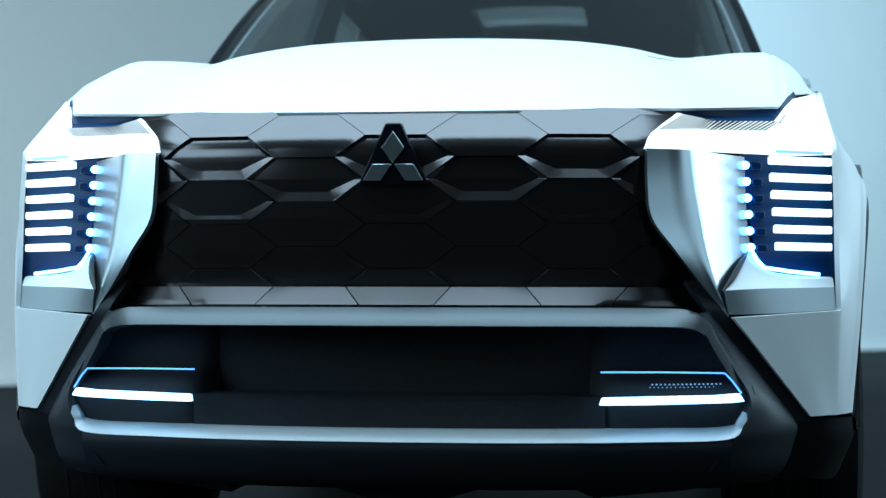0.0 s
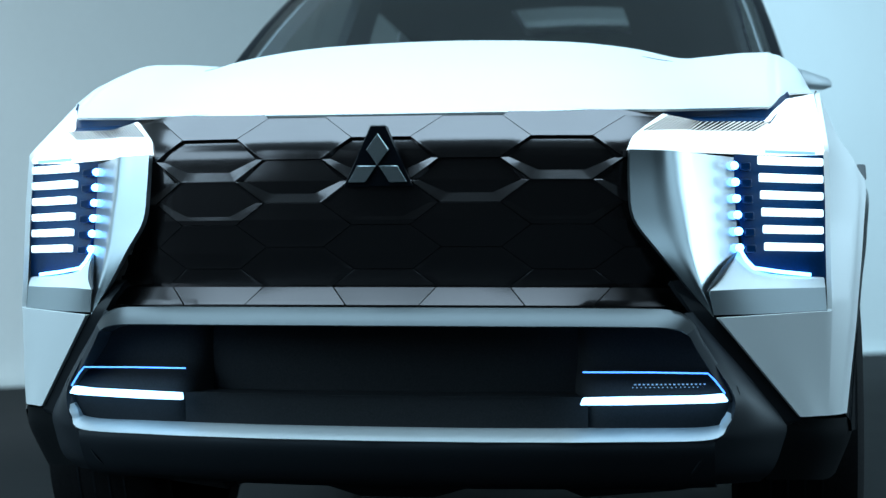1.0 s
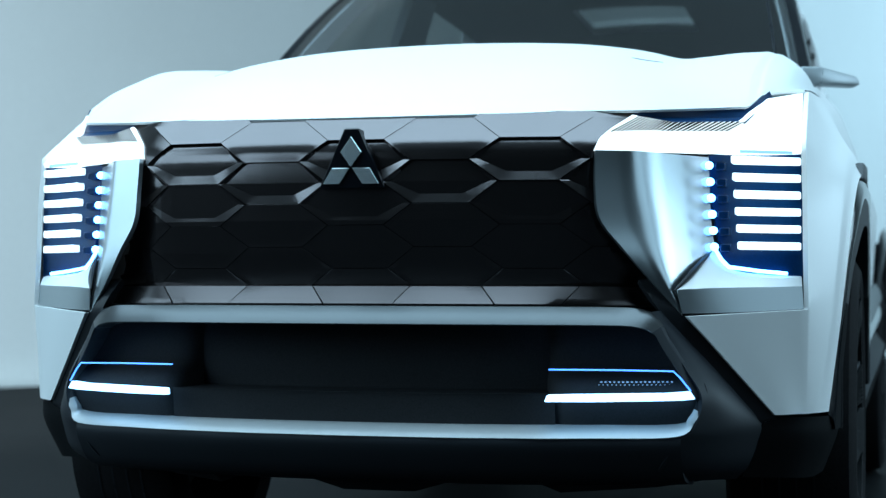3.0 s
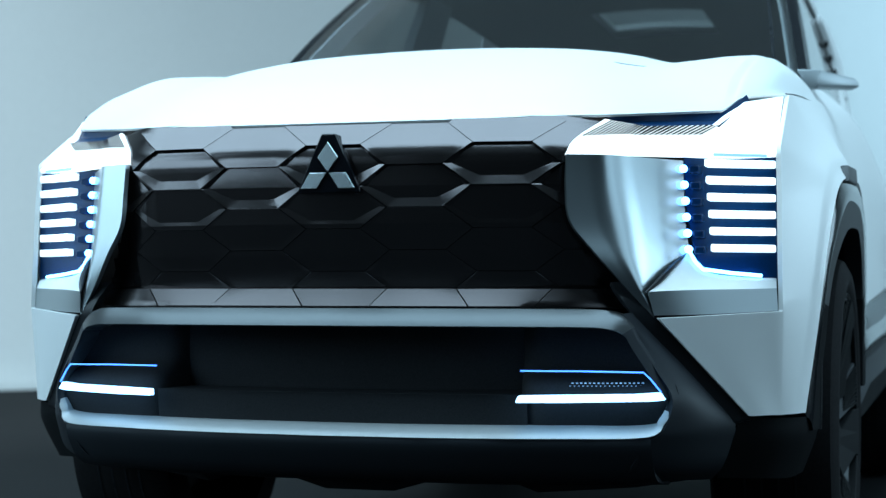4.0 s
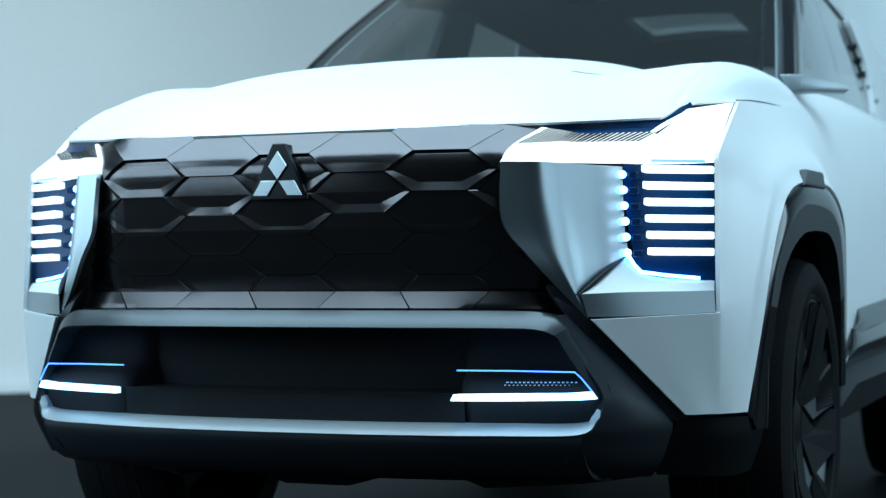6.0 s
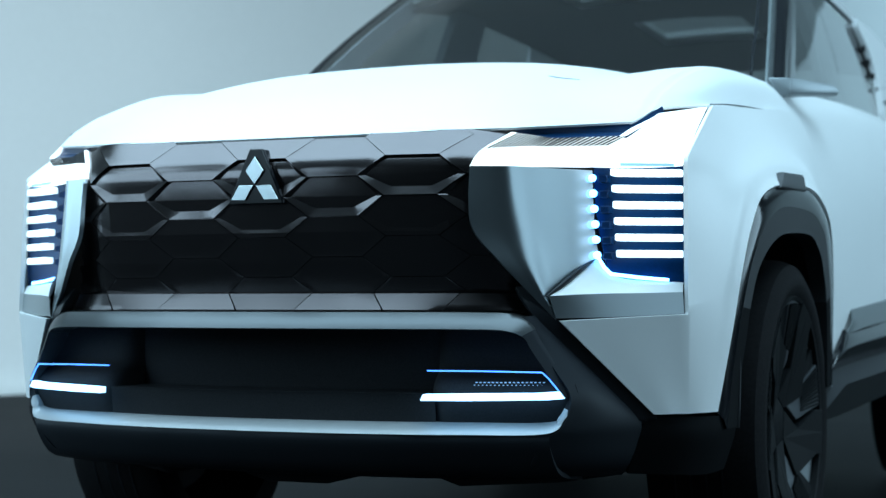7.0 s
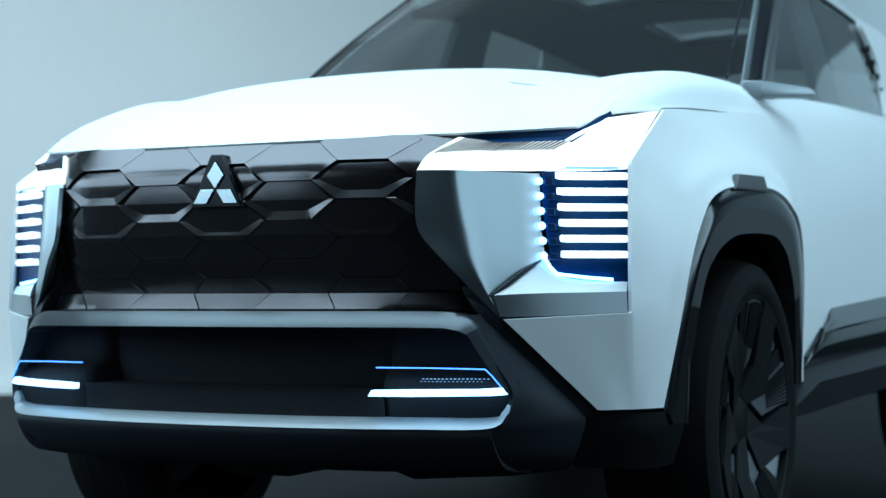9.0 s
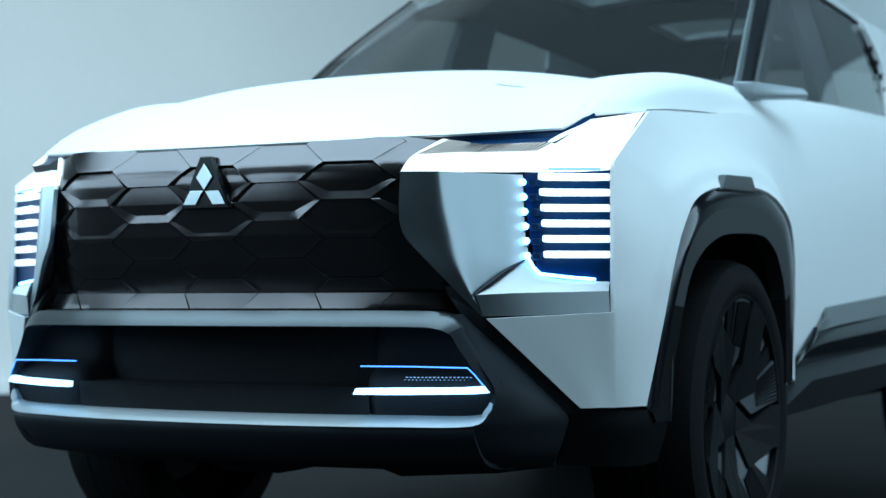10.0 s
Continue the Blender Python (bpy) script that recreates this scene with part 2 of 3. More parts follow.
def lip_y(x):
    """How far back the front face lies at half width x."""
    near = np.interp(np.abs(x + np.linspace(-0.035, 0.035, 9)), [0, 0.2, 0.3, 0.4, 0.45, 0.506, 0.56, 0.65], [0.02, 0.025, 0.033, 0.047, 0.066, 0.112, 0.15, 0.22])
    return float(near.mean())


def bonnet_bm():
    st = [
        (0.0, [(0.056, 0.9955), (0.11, 1.033), (0.24, 1.103), (0.5, 1.186), (0.8, 1.24), (1.05, 1.268), (1.30, 1.28)]),
        (0.25, [(0.070, 0.9975), (0.125, 1.035), (0.26, 1.104), (0.52, 1.183), (0.8, 1.232), (1.07, 1.256), (1.32, 1.268)]),
        (0.40, [(0.100, 1.002), (0.16, 1.038), (0.305, 1.105), (0.55, 1.172), (0.82, 1.217), (1.08, 1.24), (1.34, 1.252)]),
        (0.506, [(0.143, 1.0055), (0.21, 1.039), (0.36, 1.099), (0.6, 1.158), (0.85, 1.196), (1.1, 1.217), (1.36, 1.23)]),
        (0.57, [(0.20, 1.012), (0.265, 1.043), (0.40, 1.099), (0.635, 1.163), (0.87, 1.201), (1.11, 1.222), (1.375, 1.235)]),
        (0.635, [(0.26, 1.0190), (0.32, 1.047), (0.44, 1.104), (0.67, 1.174), (0.9, 1.21), (1.13, 1.228), (1.39, 1.238)]),
        (0.688, [(0.307, 1.0250), (0.36, 1.054), (0.47, 1.109), (0.695, 1.179), (0.917, 1.2125), (1.138, 1.229), (1.398, 1.2365)]),
        (0.70, [(0.318, 1.0265), (0.37, 1.056), (0.48, 1.110), (0.7, 1.18), (0.92, 1.213), (1.14, 1.229), (1.40, 1.236)]),
        (0.712, [(0.351, 1.0405), (0.395, 1.064), (0.50, 1.113), (0.715, 1.178), (0.93, 1.21), (1.144, 1.226), (1.402, 1.233)]),
        (0.728, [(0.395, 1.058), (0.43, 1.077), (0.53, 1.119), (0.735, 1.176), (0.94, 1.206), (1.15, 1.220), (1.405, 1.227)]),
        (0.765, [(0.47, 1.071), (0.51, 1.086), (0.60, 1.118), (0.77, 1.154), (0.94, 1.174), (1.14, 1.187), (1.41, 1.19)]),
        (0.792, [(0.565, 1.081), (0.62, 1.086), (0.7, 1.093), (0.82, 1.104), (0.95, 1.113), (1.14, 1.124), (1.42, 1.125)]),
    ]
    half = [[(x, y, z) for y, z in pr] for x, pr in st]
    rows = [[(-x, y, z) for x, y, z in c] for c in half[:0:-1]] + half
    return loft(rows, 40, 130, flip=True)


part("bonnet", bonnet_bm(), PAINT, car, "pearl white bonnet with raised wing tops", thick=0.005)

# front wing between the lamp's outer edge, the bonnet's shut line, the door and the wheel arch
ARCH = [(0.842, 0.421, 0.437), (0.854, 0.448, 0.535), (0.863, 0.468, 0.61), (0.868, 0.482, 0.66), (0.876, 0.505, 0.74), (0.884, 0.545, 0.82), (0.892, 0.61, 0.882), (0.897, 0.77, 0.916), (0.9, 1.06, 0.926), (0.898, 1.245, 0.893), (0.896, 1.34, 0.826), (0.894, 1.365, 0.674), (0.892, 1.336, 0.46)]
RIMLINE = [(0.80, 0.343, 0.437), (0.803, 0.332, 0.535), (0.805, 0.323, 0.61), (0.806, 0.319, 0.645), (0.804, 0.323, 0.74), (0.803, 0.326, 0.85), (0.80, 0.335, 0.95), (0.792, 0.565, 1.077), (0.795, 0.95, 1.108), (0.797, 1.40, 1.13), (0.838, 1.49, 0.95), (0.855, 1.49, 0.72), (0.86, 1.45, 0.44)]


def wing_bm():
    """Bumper corner and wing in one skin: rays from the outer line to the arch, and below the lamp on to the diagonal edge."""
    inner, sharp = spline(ARCH, 97), spline(RIMLINE, 97)
    sharp[:65] = polyline(RIMLINE, 97)[:65]
    outer = sharp.copy()
    for turn in range(130):
        outer[1:-1] = (outer[:-2] + outer[2:]) * 0.25 + outer[1:-1] * 0.5
    rows = []
    for p, q, edge in zip(inner, outer, sharp):
        far = np.linalg.norm(p - q)
        steps = np.concatenate([np.linspace(0, 1 - 0.075 / far, 14), 1 - np.linspace(0.068, 0, 13) / far]) if far > 0.08 else np.linspace(0, 1, 27)
        rows.append([q + (p - q) * s + (edge - q) * max(0, 1 - s / 0.5) ** 2 + np.array((0.9, -0.4, 0.1)) * 0.012 * s * (1 - s) for s in steps])
    rows = np.array(rows)
    for i, p in enumerate(inner):
        for k in range(len(rows[i])):
            sink = np.clip((0.068 - np.linalg.norm(rows[i][k] - p)) / 0.05, 0, 1)
            rows[i][k] -= np.array((0.9, -0.4, 0.1)) * sink * sink * (3 - 2 * sink) * 0.005
    bm = skin(np.array(rows))
    low = []
    for row in rows:
        z = row[0][2]
        if z > 0.64:
            break
        u = (z - 0.437) / (0.637 - 0.437)
        edge = np.array((0.748 - 0.148 * u, 0.286 - 0.140 * u, 0.437 + 0.187 * u))
        low.append(spline([edge, edge * 0.5 + row[0] * 0.5 + np.array((0.002, -0.003, 0)), row[0]], 14))
    me = skin(np.array(low))
    tmp = bpy.data.meshes.new("corner")
    me.to_mesh(tmp)
    me.free()
    bm.from_mesh(tmp)
    bpy.data.meshes.remove(tmp)
    bmesh.ops.remove_doubles(bm, verts=bm.verts[:], dist=0.0004)
    return bm


WING_SEAM = [(0.7945, 0.567, 1.083), (0.798, 0.70, 1.0965), (0.80, 0.85, 1.1075), (0.801, 1.0, 1.1165), (0.802, 1.14, 1.1255)]
both("wing_seam", lambda: tube(spline(WING_SEAM, 20), 0.0016, 6), BLACK, car, "thin dark shut line")
both("wing_seam", lambda: tube([(0.8045, 1.408, 1.104), (0.811, 1.423, 1.08), (0.818, 1.44, 1.052)], 0.0016, 6), BLACK, car)
both("front_wing", wing_bm, PAINT, car, "white front wing and bumper corner", thick=0.01, angle=60)

# lamp pods
POD_IN = [(0.451, 0.056, 0.925), (0.452, 0.048, 0.86), (0.460, 0.050, 0.80), (0.50, 0.072, 0.745), (0.55, 0.112, 0.68), (0.597, 0.143, 0.624)]


def pod_bm():
    back = [(0.632, 0.262, 0.925), (0.634, 0.262, 0.86), (0.637, 0.262, 0.80), (0.642, 0.262, 0.735), (0.62, 0.20, 0.683), (0.60, 0.150, 0.645)]
    crease = [(0.522, 0.090, 0.925), (0.531, 0.094, 0.86), (0.543, 0.102, 0.80), (0.555, 0.111, 0.745), (0.573, 0.123, 0.685), (0.597, 0.143, 0.632)]
    inner, fold, outer = (np.array(c) for c in (POD_IN, crease, back))
    tip = [fold + (outer - fold) * k + np.array((-0.86, 0.51, 0)) * sink for k, sink in ((0.09, 0.0), (0.35, 0.0008), (0.68, 0.0008))]
    return loft([inner, inner + (fold - inner) * 0.5, inner + (fold - inner) * 0.9, *tip, outer], 24, 43)


both("lamp_pod", pod_bm, POD, car, "satin silver-white hollow beside the grille", thick=0.01, angle=60)


def ledge_bm():
    a = [(0.642, 0.27, 0.745), (0.675, 0.275, 0.712), (0.74, 0.305, 0.702), (0.80, 0.335, 0.70)]
    b = [(0.59, 0.125, 0.672), (0.66, 0.19, 0.676), (0.74, 0.262, 0.678), (0.803, 0.318, 0.68)]
    g = [spline(k, 16) for k in (a, (np.array(a) + np.array(b)) / 2 + np.array((0, 0, 0.006)), b)]
    return skin(np.array(g))


def ledge_face_bm():
    b = [(0.59, 0.125, 0.672), (0.66, 0.19, 0.676), (0.74, 0.262, 0.678), (0.803, 0.318, 0.68)]
    d = [(0.597, 0.14, 0.628), (0.68, 0.207, 0.63), (0.76, 0.275, 0.634), (0.806, 0.316, 0.637)]
    return skin(np.array([spline(b, 16), spline(d, 16)]))


both("lamp_ledge", ledge_bm, PAINT, car, "white ledge under the lamp", thick=0.0015, angle=25)
both("ledge_face", ledge_face_bm, LEDGE, car, "satin silver edge of the lamp ledge", thick=0.0015)

# Black sliver in place of the shade where pod and ledge fold together.
FOLD = spline([(0.639, 0.262, 0.747), (0.622, 0.208, 0.722), (0.604, 0.158, 0.693), (0.586, 0.121, 0.6705)], 14)
both("ledge_shade", lambda: tube(FOLD, [0.0012 + 0.0048 * math.sin(math.pi * min(1, k / 13 * 0.97)) for k in range(14)], 8), BLACK, car, "dark sliver for the shade in the fold above the ledge")

# headlamps
LOW_EDGE = [(0.449, 0.062, 0.926), (0.53, 0.135, 0.926), (0.63, 0.225, 0.928), (0.72, 0.285, 0.934), (0.802, 0.326, 0.94)]
TOP_EDGE = [(0.505, 0.141, 0.997), (0.574, 0.186, 0.986), (0.700, 0.272, 0.993), (0.734, 0.390, 1.049), (0.790, 0.562, 1.078)]
MID_EDGE = [(a[0] * 0.5 + b[0] * 0.5, a[1] * 0.5 + b[1] * 0.5 - 0.006, a[2] * 0.5 + b[2] * 0.5) for a, b in zip(LOW_EDGE, TOP_EDGE)]
MID_EDGE[0] = (0.463, 0.083, 0.958)
lamp = {}
for s in (1, -1):
    along = [polyline(c, 41) for c in (LOW_EDGE, MID_EDGE, TOP_EDGE)]
    panel = skin(np.array([spline([c[i] for c in along], 10) for i in range(41)]))
    lamp[s] = part("headlamp", panel if s > 0 else mirrored(panel), LAMP, car, "glowing blue-white headlamp panel", thick=0.008)

both("lamp_housing", lambda: loft([[(0.628, 0.281, 0.93), (0.634, 0.281, 0.83), (0.658, 0.281, 0.715)], [(0.74, 0.325, 0.935), (0.74, 0.325, 0.83), (0.745, 0.325, 0.70)], [(0.803, 0.345, 0.938), (0.803, 0.345, 0.83), (0.803, 0.345, 0.698)]], 10, 10, flip=True), LAMPBACK, lamp, "deep blue lamp housing", thick=0.01)
for k in range(6):
    zt = 0.926 - k * 0.0325
    xi = 0.676 + 0.0024 * k
    both("light_bar", lambda: bevel(prism([(xi, 0.240, zt), (0.74, 0.285, zt), (0.8, 0.323, zt), (0.8, 0.345, zt), (xi, 0.275, zt)], (0, 0, -0.0145)), 0.002, 1), BAR, lamp, "lit white bar")
    zc = 0.909 - k * 0.031
    xl = 0.632 + 0.002 * k

    def led_bm():
        bm = bmesh.new()
        bmesh.ops.create_uvsphere(bm, u_segments=14, v_segments=8, radius=0.0080, matrix=Matrix.Translation((xl + 0.001, 0.257, zc)) @ Matrix.Diagonal((1.1, 1.0, 1.0, 1.0)))
        return bm
    both("led", led_bm, LED, lamp)
    both("led_fin", lambda: bevel(box(xl + 0.012, xl + 0.032, 0.258, 0.29, zc - 0.009, zc + 0.006), 0.002, 1), LAMPBACK, lamp)
both("light_strip", lambda: tube([(0.645, 0.262, 0.748), (0.656, 0.263, 0.73), (0.67, 0.266, 0.716), (0.72, 0.288, 0.709), (0.775, 0.314, 0.704)], 0.0035, 8), LED, lamp)
both("dim_bar", lambda: bevel(prism([(0.69, 0.262, 0.9385), (0.74, 0.292, 0.9385), (0.785, 0.318, 0.939), (0.785, 0.335, 0.939), (0.69, 0.28, 0.9385)], (0, 0, -0.0065)), 0.001, 1), DIM, lamp, "dim blue lens")
both("lamp_notch", lambda: skin(np.array([polyline(c, 25) for c in ([(0.502, 0.145, 0.985), (0.574, 0.189, 0.982), (0.700, 0.276, 0.989), (0.735, 0.395, 1.046)], [(0.505, 0.165, 0.994), (0.58, 0.225, 0.996), (0.70, 0.32, 1.002), (0.738, 0.41, 1.050)], [(0.502, 0.155, 1.008), (0.58, 0.225, 1.018), (0.70, 0.335, 1.026), (0.732, 0.41, 1.064)])])), LAMPBACK, lamp, "blue-black slot under the bonnet edge", thick=0.004)


LAMP_ROWS = [polyline(c, 201) for c in (LOW_EDGE, MID_EDGE, TOP_EDGE)]


def lamp_point(u, v, lift):
    p = spline([c[int(round(u * 200))] for c in LAMP_ROWS], 101)[int(round(v * 100))]
    return (p[0], p[1] - lift, p[2])


for k in range(24):
    u, v = 0.015 + k * 0.0198, 0.56 + 0.14 * min(1, k / 9)
    both("vent_slot", lambda: prism([lamp_point(u, v, 0.0026), lamp_point(u + 0.0100, v, 0.0026), lamp_point(u + 0.0355, 1.0, 0.0026), lamp_point(u + 0.024, 1.0, 0.0026)], (0, 0.009, 0)), MATT, lamp, smooth=False)

# grille: a bent panel of staggered six-sided cells
PROFILE_Z = [0.60, 0.677, 0.70, 0.74, 0.80, 0.87, 0.90, 0.918, 0.928, 0.936, 0.945, 0.96, 0.98, 0.995, 1.02]
PROFILE_D = [0.075, 0.052, 0.044, 0.028, 0.009, 0.0, -0.0005, -0.001, 0.000, 0.002, 0.0060, 0.0155, 0.0285, 0.0385, 0.0560]


def grille_point(x, z, deep=0.0):
    return (x, lip_y(x) + float(np.interp(z, PROFILE_Z, PROFILE_D)) + deep, z)


def grille_half(z):
    """Half the grille's width at the height z."""
    return float(np.interp(z, [0.66, 0.72, 0.80, 0.93, 0.96, 0.99], [0.575, 0.53, 0.478, 0.465, 0.485, 0.508]))


grille = part("grille", skin(np.array([[grille_point(u * grille_half(z), z, 0.016) for z in np.linspace(0.672, 0.998, 14)] for u in np.linspace(-1, 1, 40)])), GRILLE, car, "bronze-black grille of six-sided cells", thick=-0.008)


def clip(poly, axis, limit, keep_less):
    out = []
    for i, p in enumerate(poly):
        q = poly[(i + 1) % len(poly)]
        ip, iq = ((v[axis] < limit) == keep_less for v in (p, q))
        if ip:
            out.append(p)
        if ip != iq:
            u = (limit - p[axis]) / (q[axis] - p[axis])
            out.append(tuple(a + (b - a) * u for a, b in zip(p, q)))
    return out


def cell_bm(cx, cz):
    """One hollow cell: a sloping rim round a sunk floor. Corners are (x, z, depth)."""
    w, h, gap = 0.110, 0.040, 0.0009 if 0.8 < cz < 0.925 else 0.0004
    six = ((-1, 0), (-0.5, -1), (0.5, -1), (1, 0), (0.5, 1), (-0.5, 1))
    flush = cz > 0.925
    ring_o = [(cx + a * (w - gap * 2), cz + b * (h - gap)) for a, b in six]
    drop, kx, kz = (0.0003, 0.97, 0.93) if flush else (0.008, 0.76, 0.58) if cz > 0.84 else (0.0016, 0.80, 0.62) if cz > 0.8 else (0.0006, 0.94, 0.86)
    inner = [(cx + (x - cx) * kx, cz + (z - cz) * kz) for x, z in ring_o]
    deep = [drop] * 6
    if not flush:
        inner[4], inner[5] = ((cx + b * (w * 0.5 - gap * 2), cz + h - gap - 0.0006) for b in (1, -1))
        inner[0], inner[3] = ((cx + b * w * 0.86, cz + 0.001) for b in (-1, 1))
        deep = [drop * 0.8, drop, drop, drop * 0.8, drop * 0.85, drop * 0.85]
    polys = []
    for i in range(6):
        j = (i + 1) % 6
        polys.append([(*ring_o[i], 0), (*ring_o[j], 0), (*inner[j], deep[j]), (*inner[i], deep[i])])
        polys.append([(*ring_o[j], 0), (*ring_o[i], 0), (*ring_o[i], 0.016), (*ring_o[j], 0.016)])
    polys.append([(*inner[i], deep[i]) for i in (0, 1, 2, 3)])
    polys.append([(*inner[i], deep[i]) for i in (0, 3, 4, 5)])
    bm = bmesh.new()
    cuts_x = [-9] + [cx + d for d in (-0.075, -0.05, -0.025, 0, 0.025, 0.05, 0.075)] + [9]
    cuts_z = [0.677, 0.70, 0.74, 0.77, 0.80, 0.835, 0.87, 0.90, 0.918, 0.928, 0.936, 0.945, 0.96, 0.975, 0.988, 0.998]
    for poly in polys:
        for x0, x1 in zip(cuts_x, cuts_x[1:]):
            strip = clip(clip(poly, 0, max(x0, -0.57), False), 0, min(x1, 0.57), True)
            for z0, z1 in zip(cuts_z, cuts_z[1:]):
                q = clip(clip(strip, 1, z0, False), 1, z1, True) if len(strip) > 2 else []
                edge = grille_half((z0 + z1) / 2)
                q = clip(clip(q, 0, -edge, False), 0, edge, True) if len(q) > 2 else []
                if len(q) > 2:
                    bm.faces.new([bm.verts.new(grille_point(x, z, d)) for x, z, d in q])
    bmesh.ops.remove_doubles(bm, verts=bm.verts[:], dist=0.0003)
    return bm


for col in range(-3, 4):
    for row in range(-3, 3):
        cx, cz = col * 0.165, 0.911 + row * 0.08 - (0.04 if col % 2 else 0.0)
        if cz + 0.04 < 0.685 or cz - 0.04 > 0.985:
            continue
        bm = cell_bm(cx, cz)
        if bm.faces:
            part("grille_cell", bm, GRILLE, grille, smooth=True, angle=30 if cz > 0.925 else 14 if cz > 0.84 else 3)
        else:
            bm.free()

# badge: a black plate with three bright lozenges
badge = part("badge", bevel(prism([(-0.064, 0.008, 0.858), (0.064, 0.008, 0.858), (0.0145, 0.008, 0.970), (-0.0145, 0.008, 0.970)], (0, 0.014, 0)), 0.002, 1), PIANO, car, "black plate with three bright metal lozenges")
part("badge_stem", bevel(prism([(-0.022, 0.02, 0.925), (0.022, 0.02, 0.925), (0.013, 0.02, 0.9695), (-0.013, 0.02, 0.9695)], (0, 0.04, 0)), 0.002, 1), PIANO, badge)
for lz in ([(0, 0.0, 0.955), (0.021, 0.0, 0.925), (0, 0.0, 0.897), (-0.021, 0.0, 0.925)], [(-0.002, 0.0, 0.896), (-0.037, 0.0, 0.896), (-0.055, 0.0, 0.866), (-0.022, 0.0, 0.866)], [(0.002, 0.0, 0.896), (0.037, 0.0, 0.896), (0.055, 0.0, 0.866), (0.022, 0.0, 0.866)]):
    part("lozenge", bevel(prism([(x, y + 0.003, z) for x, y, z in lz], (0, 0.012, 0)), 0.0009, 1), CHROME, badge, smooth=False)

# bright strip below the grille, in slanted lengths
JOINTS = [(-0.56, -0.56), (-0.414, -0.386), (-0.233, -0.262), (-0.0965, -0.0685), (0.0965, 0.0685), (0.233, 0.262), (0.414, 0.386), (0.56, 0.56)]
for i in range(7):
    (ta, a), (tb, b_) = JOINTS[i], JOINTS[i + 1]
    flare = 0.93 if i % 2 else 1.05
    rows = []
    for k in range(9):
        u = k / 8
        xb, xt = a + 0.0013 + (b_ - a - 0.0026) * u, ta + 0.0013 + (tb - ta - 0.0026) * u
        rows.append([(xt + (xb - xt) * v, lip_y(xb) + 0.047 - d * flare, z) for v, d, z in ((0, -0.02, 0.6775), (0, 0, 0.677), (0.33, 0.0072, 0.6662), (0.67, 0.0146, 0.6553), (1, 0.0222, 0.6445), (1, 0.0217, 0.642), (1, -0.003, 0.638))])
    part("strip_length", skin(np.array(rows), flip=True), STRIP, grille)

# lower bumper
def low_y(x):
    return float(np.interp(abs(x), [0, 0.2, 0.367, 0.5, 0.6, 0.65, 0.75], [-0.035, -0.025, 0.003, 0.045, 0.09, 0.125, 0.24]))


bumper = part("lower_bumper", loft([[(x, low_y(x) + d, z) for x in (-0.60, -0.5, -0.35, -0.2, 0, 0.2, 0.35, 0.5, 0.60)] for d, z in ((0.03, 0.41), (0.004, 0.403), (0.014, 0.37), (0.07, 0.32), (0.2, 0.30))], 60, 14, flip=False), CHARCOAL, car, "charcoal lower bumper with a dark air intake", thick=-0.01)


def surround_bm():
    """The moulding round the intake, swept along its outline: its upper side lies back, its lower side stands out."""
    half = [(0.0, 0.623), (0.25, 0.623), (0.46, 0.6225), (0.525, 0.619), (0.556, 0.603), (0.574, 0.573), (0.602, 0.528), (0.628, 0.484), (0.631, 0.466), (0.618, 0.436), (0.59, 0.416), (0.45, 0.4145), (0.25, 0.414), (0.0, 0.414)]
    right = spline(half, 70)
    path = np.vstack([right, (right[::-1] * np.array((-1, 1)))[1:-1]])
    n, rows = len(path), []
    for i in range(n + 1):
        p, d = path[i % n], path[(i + 1) % n] - path[i % n - 1]
        d = d / np.linalg.norm(d)
        out = np.array((-d[1], d[0]))
        w = 0.006 + (0.011 if out[1] > 0 else 0.0045) * abs(out[1]) ** 2
        rows.append([])
        for s, back in ((1.0, 0.05), (1.0, 0.0), (0.5, 0.0), (0.0, 0.0), (-0.5, 0.0), (-0.9, 0.0), (-1.0, 0.002), (-1.0, 0.075)):
            x, z = p + out * w * s
            lean = s * out[1]
            rows[-1].append((x, low_y(x) + 0.012 + 0.015 * lean + 0.003 * lean * lean + back, z))
    return np.array(rows)


ring_rows = surround_bm()
n_ring = len(ring_rows) - 1
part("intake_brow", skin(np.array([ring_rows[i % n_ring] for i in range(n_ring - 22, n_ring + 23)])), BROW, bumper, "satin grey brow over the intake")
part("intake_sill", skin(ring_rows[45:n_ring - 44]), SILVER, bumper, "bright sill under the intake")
# Moulding sides in charcoal: their dark reflection is put into the colour.
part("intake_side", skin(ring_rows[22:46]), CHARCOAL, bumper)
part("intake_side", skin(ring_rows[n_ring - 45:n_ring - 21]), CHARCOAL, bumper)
part("intake_shelf", loft([[(x, low_y(x) + d, z) for x in (-0.376, -0.2, 0, 0.2, 0.376)] for d, z in ((0.14, 0.484), (0.055, 0.480), (0.05, 0.474), (0.06, 0.40))], 30, 10), INTAKE_SHADE, bumper)
part("intake_back", loft([[(x, low_y(x) + 0.14, z) for x in (-0.66, -0.4, 0, 0.4, 0.66)] for z in (0.64, 0.52, 0.39)], 20, 8, flip=True), INTAKE_SHADE, bumper, thick=0.01)


